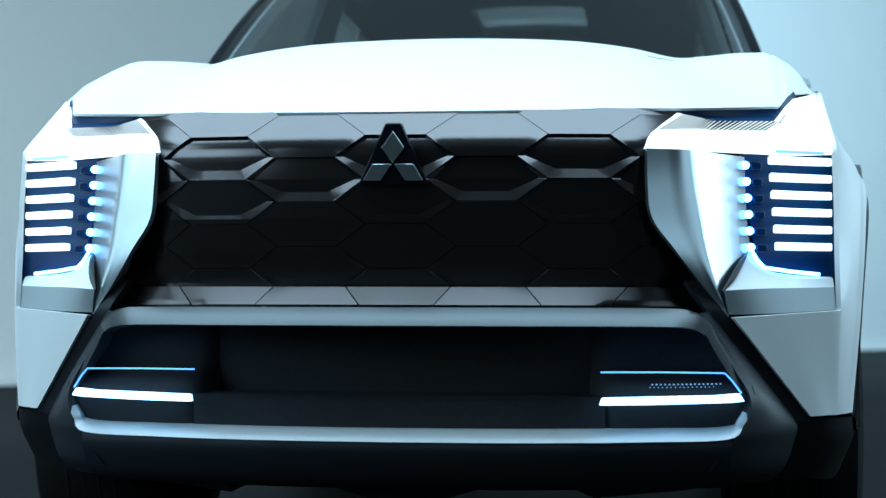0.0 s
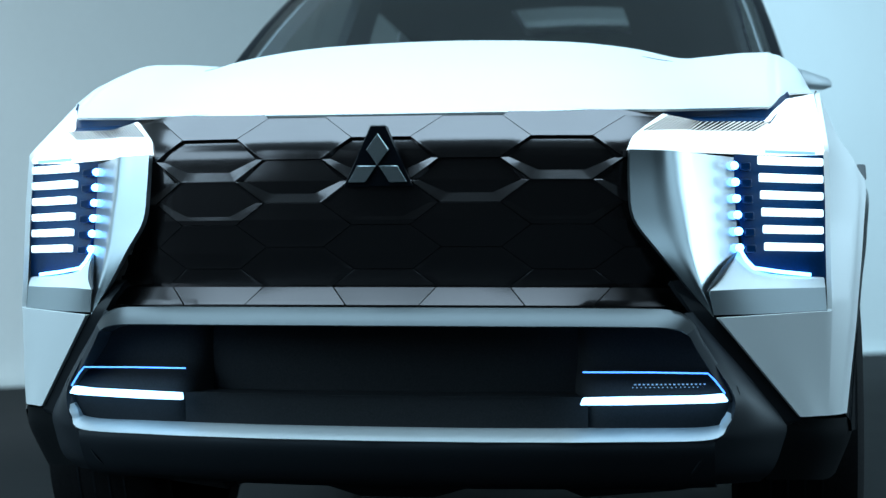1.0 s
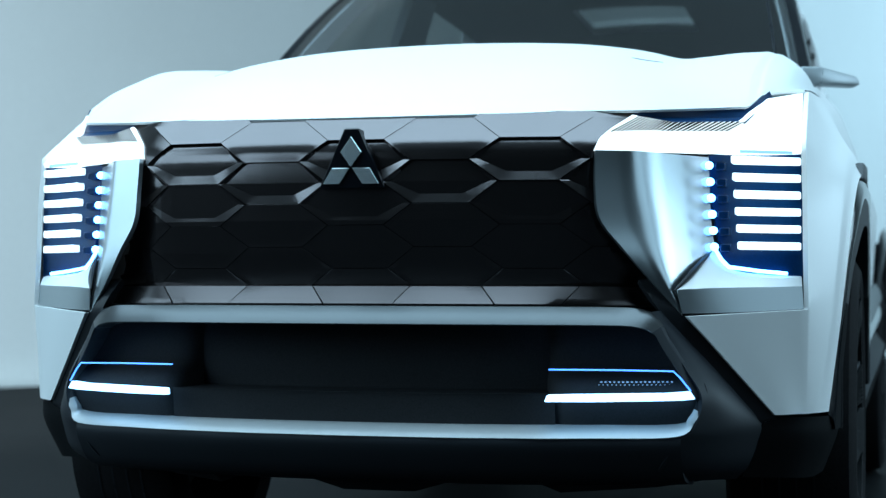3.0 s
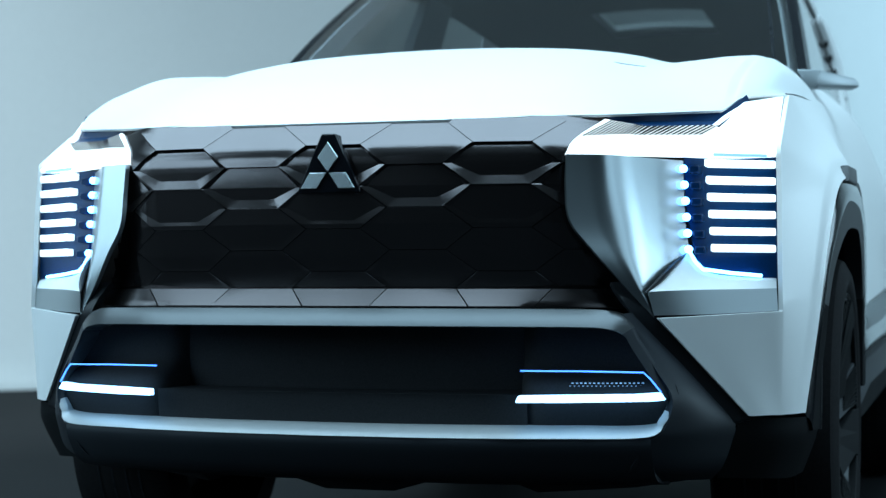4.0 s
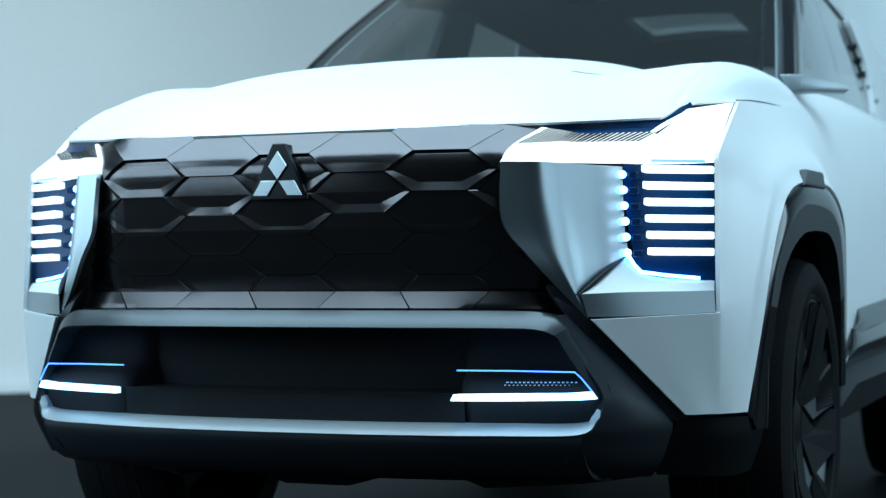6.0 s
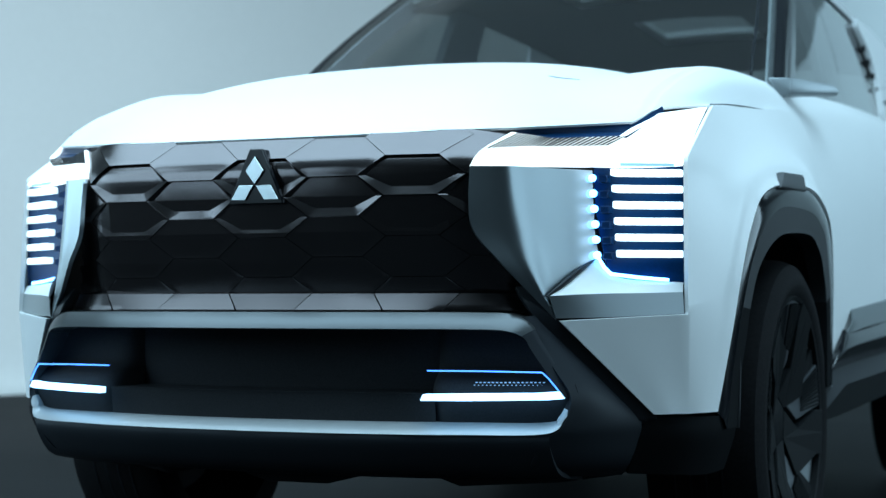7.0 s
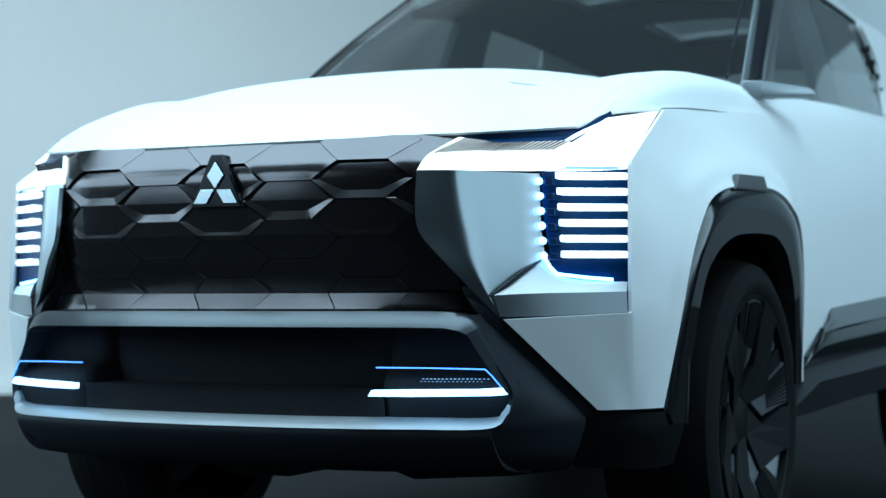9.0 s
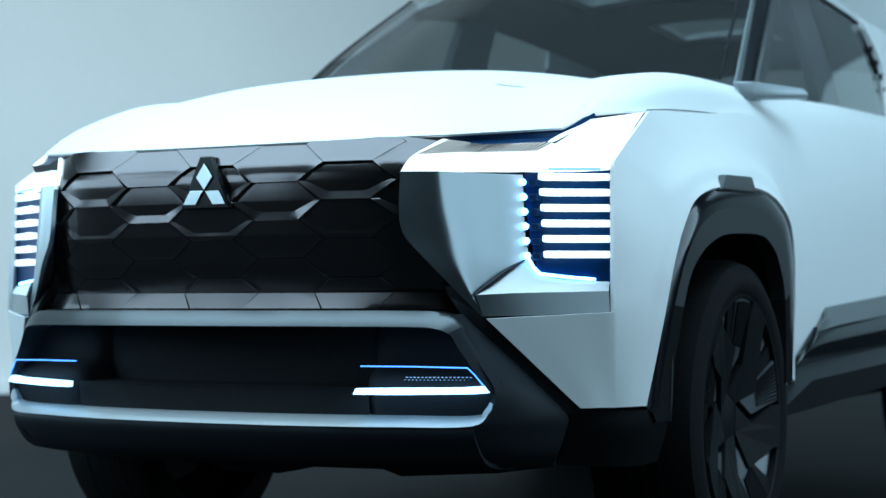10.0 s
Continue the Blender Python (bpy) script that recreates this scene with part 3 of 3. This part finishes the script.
def cheek_bm():
    """Dark side of the bumper, from the intake's edge out to the diagonal band and down under the nose."""
    a = [(0.53, low_y(0.53) + 0.035, 0.628), (0.578, low_y(0.578) + 0.028, 0.575), (0.606, low_y(0.606) + 0.013, 0.53), (0.636, low_y(0.636) + 0.004, 0.475), (0.622, low_y(0.622) + 0.004, 0.42), (0.595, low_y(0.595) + 0.005, 0.395), (0.56, low_y(0.56) + 0.03, 0.345), (0.54, low_y(0.54) + 0.10, 0.315)]
    c = [(0.562, 0.125, 0.634), (0.61, 0.165, 0.575), (0.648, 0.198, 0.53), (0.692, 0.238, 0.475), (0.728, 0.272, 0.425), (0.722, 0.274, 0.385), (0.705, 0.275, 0.34), (0.68, 0.30, 0.312)]
    b = [tuple((np.array(p) * 0.5 + np.array(q) * 0.5) - np.array((0, 0.010, 0))) for p, q in zip(a, c)]
    return loft([a, b, c], 40, 12)


both("intake_cheek", cheek_bm, CHARCOAL, bumper, "charcoal cheek beside the intake", thick=0.008)
both("diagonal_band", lambda: loft([[(0.548, 0.150, 0.684), (0.562, 0.144, 0.665), (0.598, 0.158, 0.622), (0.675, 0.228, 0.53), (0.744, 0.293, 0.440), (0.750, 0.299, 0.432)], [(0.515, 0.134, 0.684), (0.528, 0.128, 0.665), (0.555, 0.133, 0.63), (0.64, 0.205, 0.53), (0.712, 0.271, 0.436), (0.718, 0.277, 0.43)]], 30, 4), BLACK, bumper, thick=0.012)

# fog lamps in the intake
fog = {s: part("fog_lamp", (lambda b: b if s > 0 else mirrored(b))(bevel(prism([(0.367, 0.003, 0.469), (0.45, 0.028, 0.469), (0.53, 0.058, 0.470), (0.60, 0.09, 0.471), (0.624, 0.102, 0.473), (0.615, 0.100, 0.487), (0.57, 0.080, 0.484), (0.45, 0.032, 0.483), (0.371, 0.009, 0.4815)], (0, 0.02, 0)), 0.0015, 1)), FOG, car, "lit blue-white fog lamp bar") for s in (1, -1)}
both("fog_line", lambda: tube([(0.369, 0.035, 0.526), (0.48, 0.055, 0.526), (0.588, 0.087, 0.524), (0.60, 0.092, 0.512), (0.618, 0.10, 0.488)], 0.0016, 6), THIN, fog, "thin lit blue line")
both("fog_pod", lambda: loft([[(0.355, 0.15, 0.61), (0.355, 0.15, 0.53), (0.355, 0.14, 0.49), (0.355, 0.14, 0.40)], [(0.385, 0.135, 0.61), (0.385, 0.12, 0.53), (0.385, 0.07, 0.488), (0.385, 0.085, 0.40)], [(0.47, 0.15, 0.61), (0.48, 0.135, 0.53), (0.48, 0.09, 0.488), (0.48, 0.105, 0.40)], [(0.58, 0.17, 0.61), (0.605, 0.16, 0.53), (0.64, 0.145, 0.488), (0.64, 0.165, 0.40)]], 20, 14, flip=True), INTAKE_SHADE, bumper, thick=0.01)
for k in range(17):
    x = 0.458 + k * 0.0076
    part("fog_dot", box(x, x + 0.0034, low_y(x) + 0.034, low_y(x) + 0.038, 0.5025, 0.5045), DOT, fog[1])
    part("fog_dot", box(x - 0.0038, x - 0.0018, low_y(x) + 0.034, low_y(x) + 0.038, 0.4975, 0.4988), DOT, fog[1])

# under-nose parts
both("bumper_wing", lambda: loft([[(0.735, 0.285, 0.432), (0.80, 0.34, 0.430), (0.845, 0.42, 0.428), (0.86, 0.50, 0.43)], [(0.725, 0.282, 0.40), (0.80, 0.345, 0.39), (0.842, 0.425, 0.385), (0.86, 0.51, 0.39)], [(0.69, 0.305, 0.315), (0.77, 0.37, 0.31), (0.81, 0.45, 0.305), (0.83, 0.53, 0.31)]], 14, 8, flip=True), ARCH_BLACK, bumper, thick=0.012)
SKID = [(0.0, 0.280), (0.072, 0.280), (0.165, 0.307), (0.30, 0.307), (0.35, 0.281), (0.52, 0.284), (0.62, 0.296)]
skid_x = [-x for x, z in SKID[:0:-1]] + [x for x, z in SKID]
skid_z = [z for x, z in SKID[:0:-1]] + [z for x, z in SKID]
part("skid_plate", skin(np.array([[(x, y + max(0.0, abs(x) - 0.28) * 0.75, z + up) for y, up in ((0.10, 0.055), (0.165, 0.012), (0.19, 0.0), (0.40, 0.002), (0.75, 0.006))] for x, z in zip(skid_x, skid_z)]), flip=True), MATT, car, "matt black skid plate under the nose", thick=0.015, angle=20)

part("underbody", bevel(box(-0.62, 0.62, 0.6, 4.3, 0.315, 0.37), 0.02, 2), MATT, car, "matt black underbody")

# ---- wheels and arches ----
WHEEL_Y, AXLE, R = 0.97, 2.82, 0.38


def arch_trims(dy, front=True):
    sh = lambda c: [(x, y + dy, z) for x, y, z in c]
    lipo = [(0.858, 0.448, 0.40), (0.864, 0.478, 0.515), (0.870, 0.502, 0.59), (0.876, 0.519, 0.650), (0.886, 0.551, 0.736), (0.896, 0.585, 0.793), (0.903, 0.646, 0.838), (0.907, 0.78, 0.872), (0.907, 1.05, 0.874), (0.906, 1.175, 0.851), (0.905, 1.25, 0.806), (0.903, 1.305, 0.675), (0.90, 1.315, 0.45)]
    lipi = [(0.866, 0.495, 0.40), (0.870, 0.525, 0.515), (0.876, 0.547, 0.585), (0.880, 0.564, 0.645), (0.889, 0.588, 0.716), (0.897, 0.628, 0.760), (0.902, 0.692, 0.791), (0.905, 0.80, 0.813), (0.905, 1.05, 0.819), (0.903, 1.165, 0.791), (0.902, 1.222, 0.748), (0.90, 1.275, 0.66), (0.898, 1.285, 0.45)]
    top, low, tip = spline(sh(ARCH), 61), spline(sh(lipo), 61), spline(sh(lipi), 61)
    both("arch_band", lambda: skin(np.array([top, top * 0.5 + low * 0.5 + np.array((0.006, 0, 0)), low])), PIANO, car, "gloss black wheel arch band", thick=0.01)
    for name, i, j, mat in (("arch_lip", 15, 55, ARCH_GREY), ("arch_foot", 0, 15, ARCH_BLACK), ("arch_foot", 55, 60, ARCH_BLACK)):
        both(name, lambda: skin(np.array([low[i:j + 1], tip[i:j + 1], tip[i:j + 1] - np.array((0.04, 0, 0))])), mat, car, "grey wheel arch lip" if name == "arch_lip" else "", thick=0.01, angle=30)
    both("wheel_well", lambda: skin(np.array([[(x, y + dy, z) for x in (0.87, 0.7, 0.5)] for x0, y, z in spline([(0, 0.50, 0.40), (0, 0.55, 0.70), (0, 0.70, 0.84), (0, 0.96, 0.87), (0, 1.22, 0.84), (0, 1.36, 0.70), (0, 1.38, 0.40)], 40)]), flip=True), MATT, car, thick=-0.01)


arch_trims(0)
arch_trims(AXLE)
both("arch_tab", lambda: bevel(prism([(0.885, 0.75, 0.912), (0.885, 0.786, 0.950), (0.885, 0.985, 0.957), (0.885, 1.02, 0.918)], (0.022, 0, 0)), 0.006, 2), GREYTRIM, car, "grey tab on the wheel arch")


def lathe(profile, n, axis_y, axis_z):
    """Turn a profile of (x, radius) about the wheel's axis."""
    return skin(np.array([[(x, axis_y + r * math.sin(a), axis_z + r * math.cos(a)) for x, r in profile] for a in np.linspace(0, math.tau, n)]))


def wheel(y, s):
    w = new("wheel")
    w.parent = car
    w["label"] = "dark multi-spoke wheel with a low tyre"
    f = (lambda b: b) if s > 0 else mirrored
    tyre = part("tyre", f(lathe([(0.63, 0.29), (0.622, 0.33), (0.635, 0.366), (0.665, 0.378), (0.78, 0.38), (0.85, 0.377), (0.878, 0.366), (0.892, 0.34), (0.893, 0.318), (0.886, 0.300), (0.878, 0.292)], 72, y, R)), RUBBER, w)
    for q in range(4):
        part("groove", f(lathe([(0.70 + q * 0.035, 0.3805), (0.705 + q * 0.035, 0.3805)], 72, y, R)), BLACK, tyre)
    part("rim", f(lathe([(0.882, 0.297), (0.888, 0.292), (0.886, 0.285), (0.86, 0.278), (0.74, 0.268), (0.68, 0.27)], 72, y, R)), RIM, w)
    def plate(corners, lift, deep):
        return f(bevel(prism([(0.832 + lift + 0.19 * r, y + r * math.sin(a0 + radians(a)), R + r * math.cos(a0 + radians(a))) for r, a in corners], (-deep, 0, 0)), 0.0015, 1))

    for k in range(5):
        a0 = math.tau * k / 5
        part("spoke", plate([(0.289, 15), (0.289, 26), (0.289, 37), (0.262, 38), (0.165, 71), (0.06, 60), (0.06, -10), (0.139, 27), (0.244, 14)], 0.004, 0.03), RIM, w, smooth=False)
        insert = part("spoke_insert", plate([(0.286, -9), (0.288, 3), (0.286, 13), (0.245, 13.5), (0.15, 19), (0.095, -2), (0.2, -8)], -0.004, 0.014), RIMFACE, w, "ribbed grey insert between spokes", smooth=False)
        for q in range(10):
            lo, hi = -7.4 + q * 2.05, -6.4 + q * 2.05
            part("rib", f(prism([(0.8295 + 0.19 * r, y + r * math.sin(a0 + radians(a)), R + r * math.cos(a0 + radians(a))) for r, a in ((0.17, lo), (0.278, lo), (0.278, hi), (0.17, hi))], (0.004, 0, 0))), RIM, insert, smooth=False)
        part("spoke_edge", plate([(0.284, 54), (0.286, 62), (0.168, 74), (0.203, 56)], -0.009, 0.012), RIM, w, smooth=False)
        # Added plate; its bright metal stands for light showing through the opening.
        part("spoke_gap_fill", plate([(0.282, 39), (0.284, 53), (0.204, 56)], -0.016, 0.010), GAP_BRIGHT, w, "bright plate filling the opening between spokes", smooth=False)
    part("hub", f(lathe([(0.78, 0.10), (0.838, 0.09), (0.846, 0.06), (0.847, 0.001)], 24, y, R)), RIM, w)
    part("brake_disc", f(lathe([(0.75, 0.22), (0.77, 0.22), (0.775, 0.20), (0.775, 0.06)], 32, y, R)), MATT, w)


for yy in (WHEEL_Y, WHEEL_Y + AXLE):
    for s in (1, -1):
        wheel(yy, s)

# ---- flank, cabin and rear ----
both("door_panel", lambda: loft([[(0.742, 1.20, 1.192), (0.737, 2.2, 1.258), (0.702, 3.1, 1.306), (0.68, 3.6, 1.33), (0.66, 4.5, 1.27)], [(0.782, 1.22, 1.112), (0.79, 2.2, 1.19), (0.77, 3.0, 1.235), (0.75, 3.6, 1.25), (0.72, 4.5, 1.19)], [(0.838, 1.48, 0.95), (0.84, 2.2, 1.0), (0.84, 3.0, 1.02), (0.85, 3.6, 1.0), (0.8, 4.5, 1.0)], [(0.857, 1.38, 0.72), (0.853, 2.2, 0.74), (0.85, 3.0, 0.74), (0.86, 3.6, 0.94), (0.82, 4.5, 0.75)], [(0.853, 1.36, 0.40), (0.849, 2.2, 0.55), (0.845, 3.0, 0.55), (0.86, 3.6, 0.93), (0.8, 4.5, 0.5)]], 60, 24), PAINT, car, "white flank with doors", thick=0.01)
both("sill", lambda: loft([[(0.862, 1.665, 0.577), (0.866, 1.75, 0.583), (0.868, 2.36, 0.613), (0.868, 3.3, 0.658)], [(0.868, 1.53, 0.508), (0.880, 1.62, 0.538), (0.880, 2.36, 0.567), (0.88, 3.3, 0.605)], [(0.860, 1.385, 0.432), (0.862, 1.467, 0.485), (0.862, 2.354, 0.515), (0.862, 3.3, 0.545)]], 40, 10), PIANO, car, "gloss black sill", thick=0.01)
both("sill_cap", lambda: loft([[(0.862, 1.785, 0.637), (0.864, 2.05, 0.650), (0.864, 2.36, 0.665), (0.866, 3.3, 0.712)], [(0.876, 1.725, 0.608), (0.881, 1.98, 0.624), (0.881, 2.36, 0.641), (0.882, 3.3, 0.687)], [(0.870, 1.660, 0.574), (0.888, 1.9, 0.592), (0.888, 2.36, 0.611), (0.888, 3.3, 0.657)]], 30, 8), SILLCAP, car, "satin grey cap along the sill", thick=0.006)
STEP = [(1.317, (0.862, 0.396), (0.884, 0.386), (0.874, 0.360)), (1.516, (0.858, 0.499), (0.902, 0.447), (0.884, 0.366)), (2.35, (0.858, 0.524), (0.905, 0.467), (0.885, 0.389)), (3.38, (0.858, 0.556), (0.905, 0.494), (0.885, 0.417))]
both("side_step", lambda: skin(np.array([[(0.76, y, top[1]), (top[0], y, top[1]), (edge[0], y, edge[1])] for y, top, edge, low in STEP]), flip=True), ARCH_GREY, car, "grey side step", thick=0.012, angle=20)
both("step_skirt", lambda: skin(np.array([[(edge[0], y, edge[1]), (low[0], y, low[1]), (0.76, y, low[1] + 0.01)] for y, top, edge, low in STEP]), flip=True), STEP_SHADE, car, "underside of the side step, darkened for shade", thick=0.012, angle=20)

screen = part("windscreen", loft([[(-0.735, 1.425, 1.215), (-0.4, 1.30, 1.24), (0, 1.24, 1.25), (0.4, 1.30, 1.24), (0.735, 1.425, 1.215)], [(-0.674, 1.735, 1.455), (-0.36, 1.62, 1.48), (0, 1.58, 1.49), (0.36, 1.62, 1.48), (0.674, 1.735, 1.455)], [(-0.602, 2.07, 1.673), (-0.33, 1.98, 1.70), (0, 1.95, 1.71), (0.33, 1.98, 1.70), (0.602, 2.07, 1.673)]], 24, 12, flip=True), SCREEN, car, "clear raked windscreen")
screen.visible_shadow = False
both("pillar", lambda: loft([[(0.737, 1.412, 1.205), (0.676, 1.725, 1.45), (0.604, 2.06, 1.67)], [(0.765, 1.425, 1.21), (0.702, 1.745, 1.45), (0.627, 2.085, 1.67)], [(0.762, 1.56, 1.215), (0.702, 1.86, 1.45), (0.629, 2.18, 1.67)]], 14, 6), PILLAR, car, "gloss black windscreen pillar", thick=-0.012)
# Added lining hides the black pillar; its pale tone imitates the reflected backdrop.
both("pillar_lining", lambda: loft([[(0.716, 1.43, 1.215), (0.654, 1.75, 1.45), (0.585, 2.085, 1.665)], [(0.722, 1.50, 1.215), (0.660, 1.81, 1.45), (0.590, 2.14, 1.665)], [(0.724, 1.60, 1.215), (0.664, 1.90, 1.45), (0.592, 2.22, 1.665)]], 14, 6, flip=True), PILLAR_SHEEN, car, "pale lining standing in for reflection on the pillar", thick=0.006)


def side_glass(a0, a1, b0, b1):
    """Glazing between the lengths a0 to a1 at its foot and b0 to b1 at its top."""
    low = spline([(0.745, 1.48, 1.225), (0.735, 2.2, 1.265), (0.70, 3.25, 1.316)], 60)
    mid_ = spline([(0.69, 1.76, 1.45), (0.68, 2.3, 1.48), (0.655, 3.3, 1.50)], 60)
    top = spline([(0.62, 2.1, 1.655), (0.615, 2.6, 1.665), (0.61, 3.2, 1.655)], 60)
    ends = ((a0, a1), ((a0 + b0) / 2, (a1 + b1) / 2), (b0, b1))
    return loft([[(np.interp(y, c[:, 1], c[:, 0]), y, np.interp(y, c[:, 1], c[:, 2])) for y in np.linspace(u, v, 5)] for c, (u, v) in zip((low, mid_, top), ends)], 16, 10)


for span in ((1.48, 2.50, 2.1, 2.50), (2.506, 3.25, 2.506, 3.2)):
    for g in both("side_window", lambda: side_glass(*span), TINTED, car, "tinted side window"):
        g.visible_shadow = False


def post_bm():
    bm = side_glass(2.36, 2.66, 2.38, 2.62)
    for v in bm.verts:
        v.co.x -= 0.03
    return bm


both("centre_pillar", post_bm, LINING, car, "dark grey lined door pillar", thick=0.03)
ROOF_X = (-0.6, -0.3, 0, 0.3, 0.6)
ROOF_PANES = ((0.29, 2.35, 2.88), (0.21, 3.25, 3.68))


def roof_bm(inside):
    bm = loft([[(x * k, y + abs(x) * lag, top - 0.08 * (x / 0.6) ** 2) for x in ROOF_X] for k, y, lag, top in ((1, 1.95, 0.2, 1.71), (1.02, 2.6, 0, 1.76), (1.02, 3.4, 0, 1.74), (1, 4.3, 0, 1.68))], 61, 61)
    gone = []
    for f in bm.faces:
        c = f.calc_center_median()
        hole = any(abs(c.x) < w and y0 < c.y < y1 for w, y0, y1 in ROOF_PANES)
        if hole != inside:
            gone.append(f)
    bmesh.ops.delete(bm, geom=gone, context="FACES")
    return bm


roof = part("roof", roof_bm(False), PAINT, car, "white roof with glass panes", thick=-0.02)
lining = roof_bm(False)
for v in lining.verts:
    v.co.z -= 0.026
part("headlining", lining, LINING, roof, "dark grey headlining")
pane = part("roof_pane", roof_bm(True), TINTED, roof, "tinted roof glass")
pane.visible_shadow = False
part("screen_trim", tube([(0.668, 1.46, 1.262), (0.635, 1.66, 1.42), (0.575, 2.0, 1.66)], 0.0045, 8), BLACK, car)
both("mirror_arm", lambda: bevel(prism([(0.735, 1.36, 1.238), (0.787, 1.397, 1.2395), (0.785, 1.40, 1.203), (0.76, 1.38, 1.190)], (0, 0.05, 0)), 0.003, 1), MIRRORGREY, car, "silver mirror foot")
both("mirror", lambda: bevel(prism([(0.7885, 1.40, 1.2395), (0.862, 1.58, 1.2375), (0.871, 1.60, 1.228), (0.872, 1.604, 1.217), (0.864, 1.59, 1.2135), (0.784, 1.403, 1.197)], (-0.02, 0.06, 0)), 0.004, 2), MIRRORGREY, car, "slim silver camera mirror")
both("rear_pillar", lambda: loft([[(0.70, 3.25, 1.31), (0.66, 3.3, 1.50), (0.61, 3.2, 1.66)], [(0.68, 3.6, 1.32), (0.65, 3.6, 1.50), (0.61, 3.5, 1.67)], [(0.66, 4.3, 1.25), (0.63, 4.3, 1.45), (0.6, 4.25, 1.64)]], 12, 10), PAINT, car, thick=0.02)
for k in range(6):
    both("louvre", lambda: bevel(prism([(0.694 - 0.0135 * k, 3.30 - 0.012 * k, 1.36 + 0.05 * k), (0.694 - 0.0135 * k, 3.42 - 0.012 * k, 1.385 + 0.05 * k), (0.694 - 0.0135 * k, 3.42 - 0.012 * k, 1.40 + 0.05 * k), (0.694 - 0.0135 * k, 3.30 - 0.012 * k, 1.385 + 0.05 * k)], (0.010, 0, 0)), 0.003, 1), BLACK, car)
part("tailgate", loft([[(-0.8, 4.5, 0.5), (-0.8, 4.52, 1.0), (-0.66, 4.45, 1.25)], [(0, 4.62, 0.5), (0, 4.64, 1.0), (0, 4.55, 1.25)], [(0.8, 4.5, 0.5), (0.8, 4.52, 1.0), (0.66, 4.45, 1.25)]], 12, 12), PAINT, car, thick=0.02)
back = part("rear_window", loft([[(-0.66, 4.45, 1.25), (0, 4.55, 1.26), (0.66, 4.45, 1.25)], [(-0.6, 4.28, 1.64), (0, 4.35, 1.68), (0.6, 4.28, 1.64)]], 12, 4), TINTED, car)
back.visible_shadow = False
SKIN = BVHTree.FromBMesh(bonnet_bm())


def on_bonnet(x, y):
    p = SKIN.ray_cast(Vector((x, y, 3)), Vector((0, 0, -1)))[0]
    return (x, y, p.z + 0.0008)


both("bonnet_slit", lambda: prism([on_bonnet(*q) for q in ((0.444, 0.522), (0.458, 0.5220), (0.474, 0.532), (0.504, 0.555), (0.471, 0.5360), (0.454, 0.5295))], (0, 0, -0.006)), BLACK, car, smooth=False)
# cabin
part("dashboard", loft([[(-0.72, 1.42, 1.16), (0, 1.28, 1.18), (0.72, 1.42, 1.16)], [(-0.70, 1.75, 1.20), (0, 1.70, 1.21), (0.70, 1.75, 1.20)], [(-0.70, 1.90, 1.10), (0, 1.9, 1.12), (0.70, 1.90, 1.10)], [(-0.70, 1.90, 0.6), (0, 1.9, 0.6), (0.70, 1.90, 0.6)]], 16, 14), CABIN, car, thick=0.02)
part("cabin_floor", box(-0.78, 0.78, 1.4, 4.4, 0.40, 0.44), CABIN, car)
for y in (2.5, 3.4):
    both("seat", lambda: bevel(prism([(0.12, y, 0.45), (0.12, y - 0.05, 0.85), (0.12, y + 0.45, 0.85), (0.12, y + 0.62, 1.30), (0.12, y + 0.72, 1.30), (0.12, y + 0.6, 0.45)], (0.5, 0, 0)), 0.05, 3), CABIN, car)
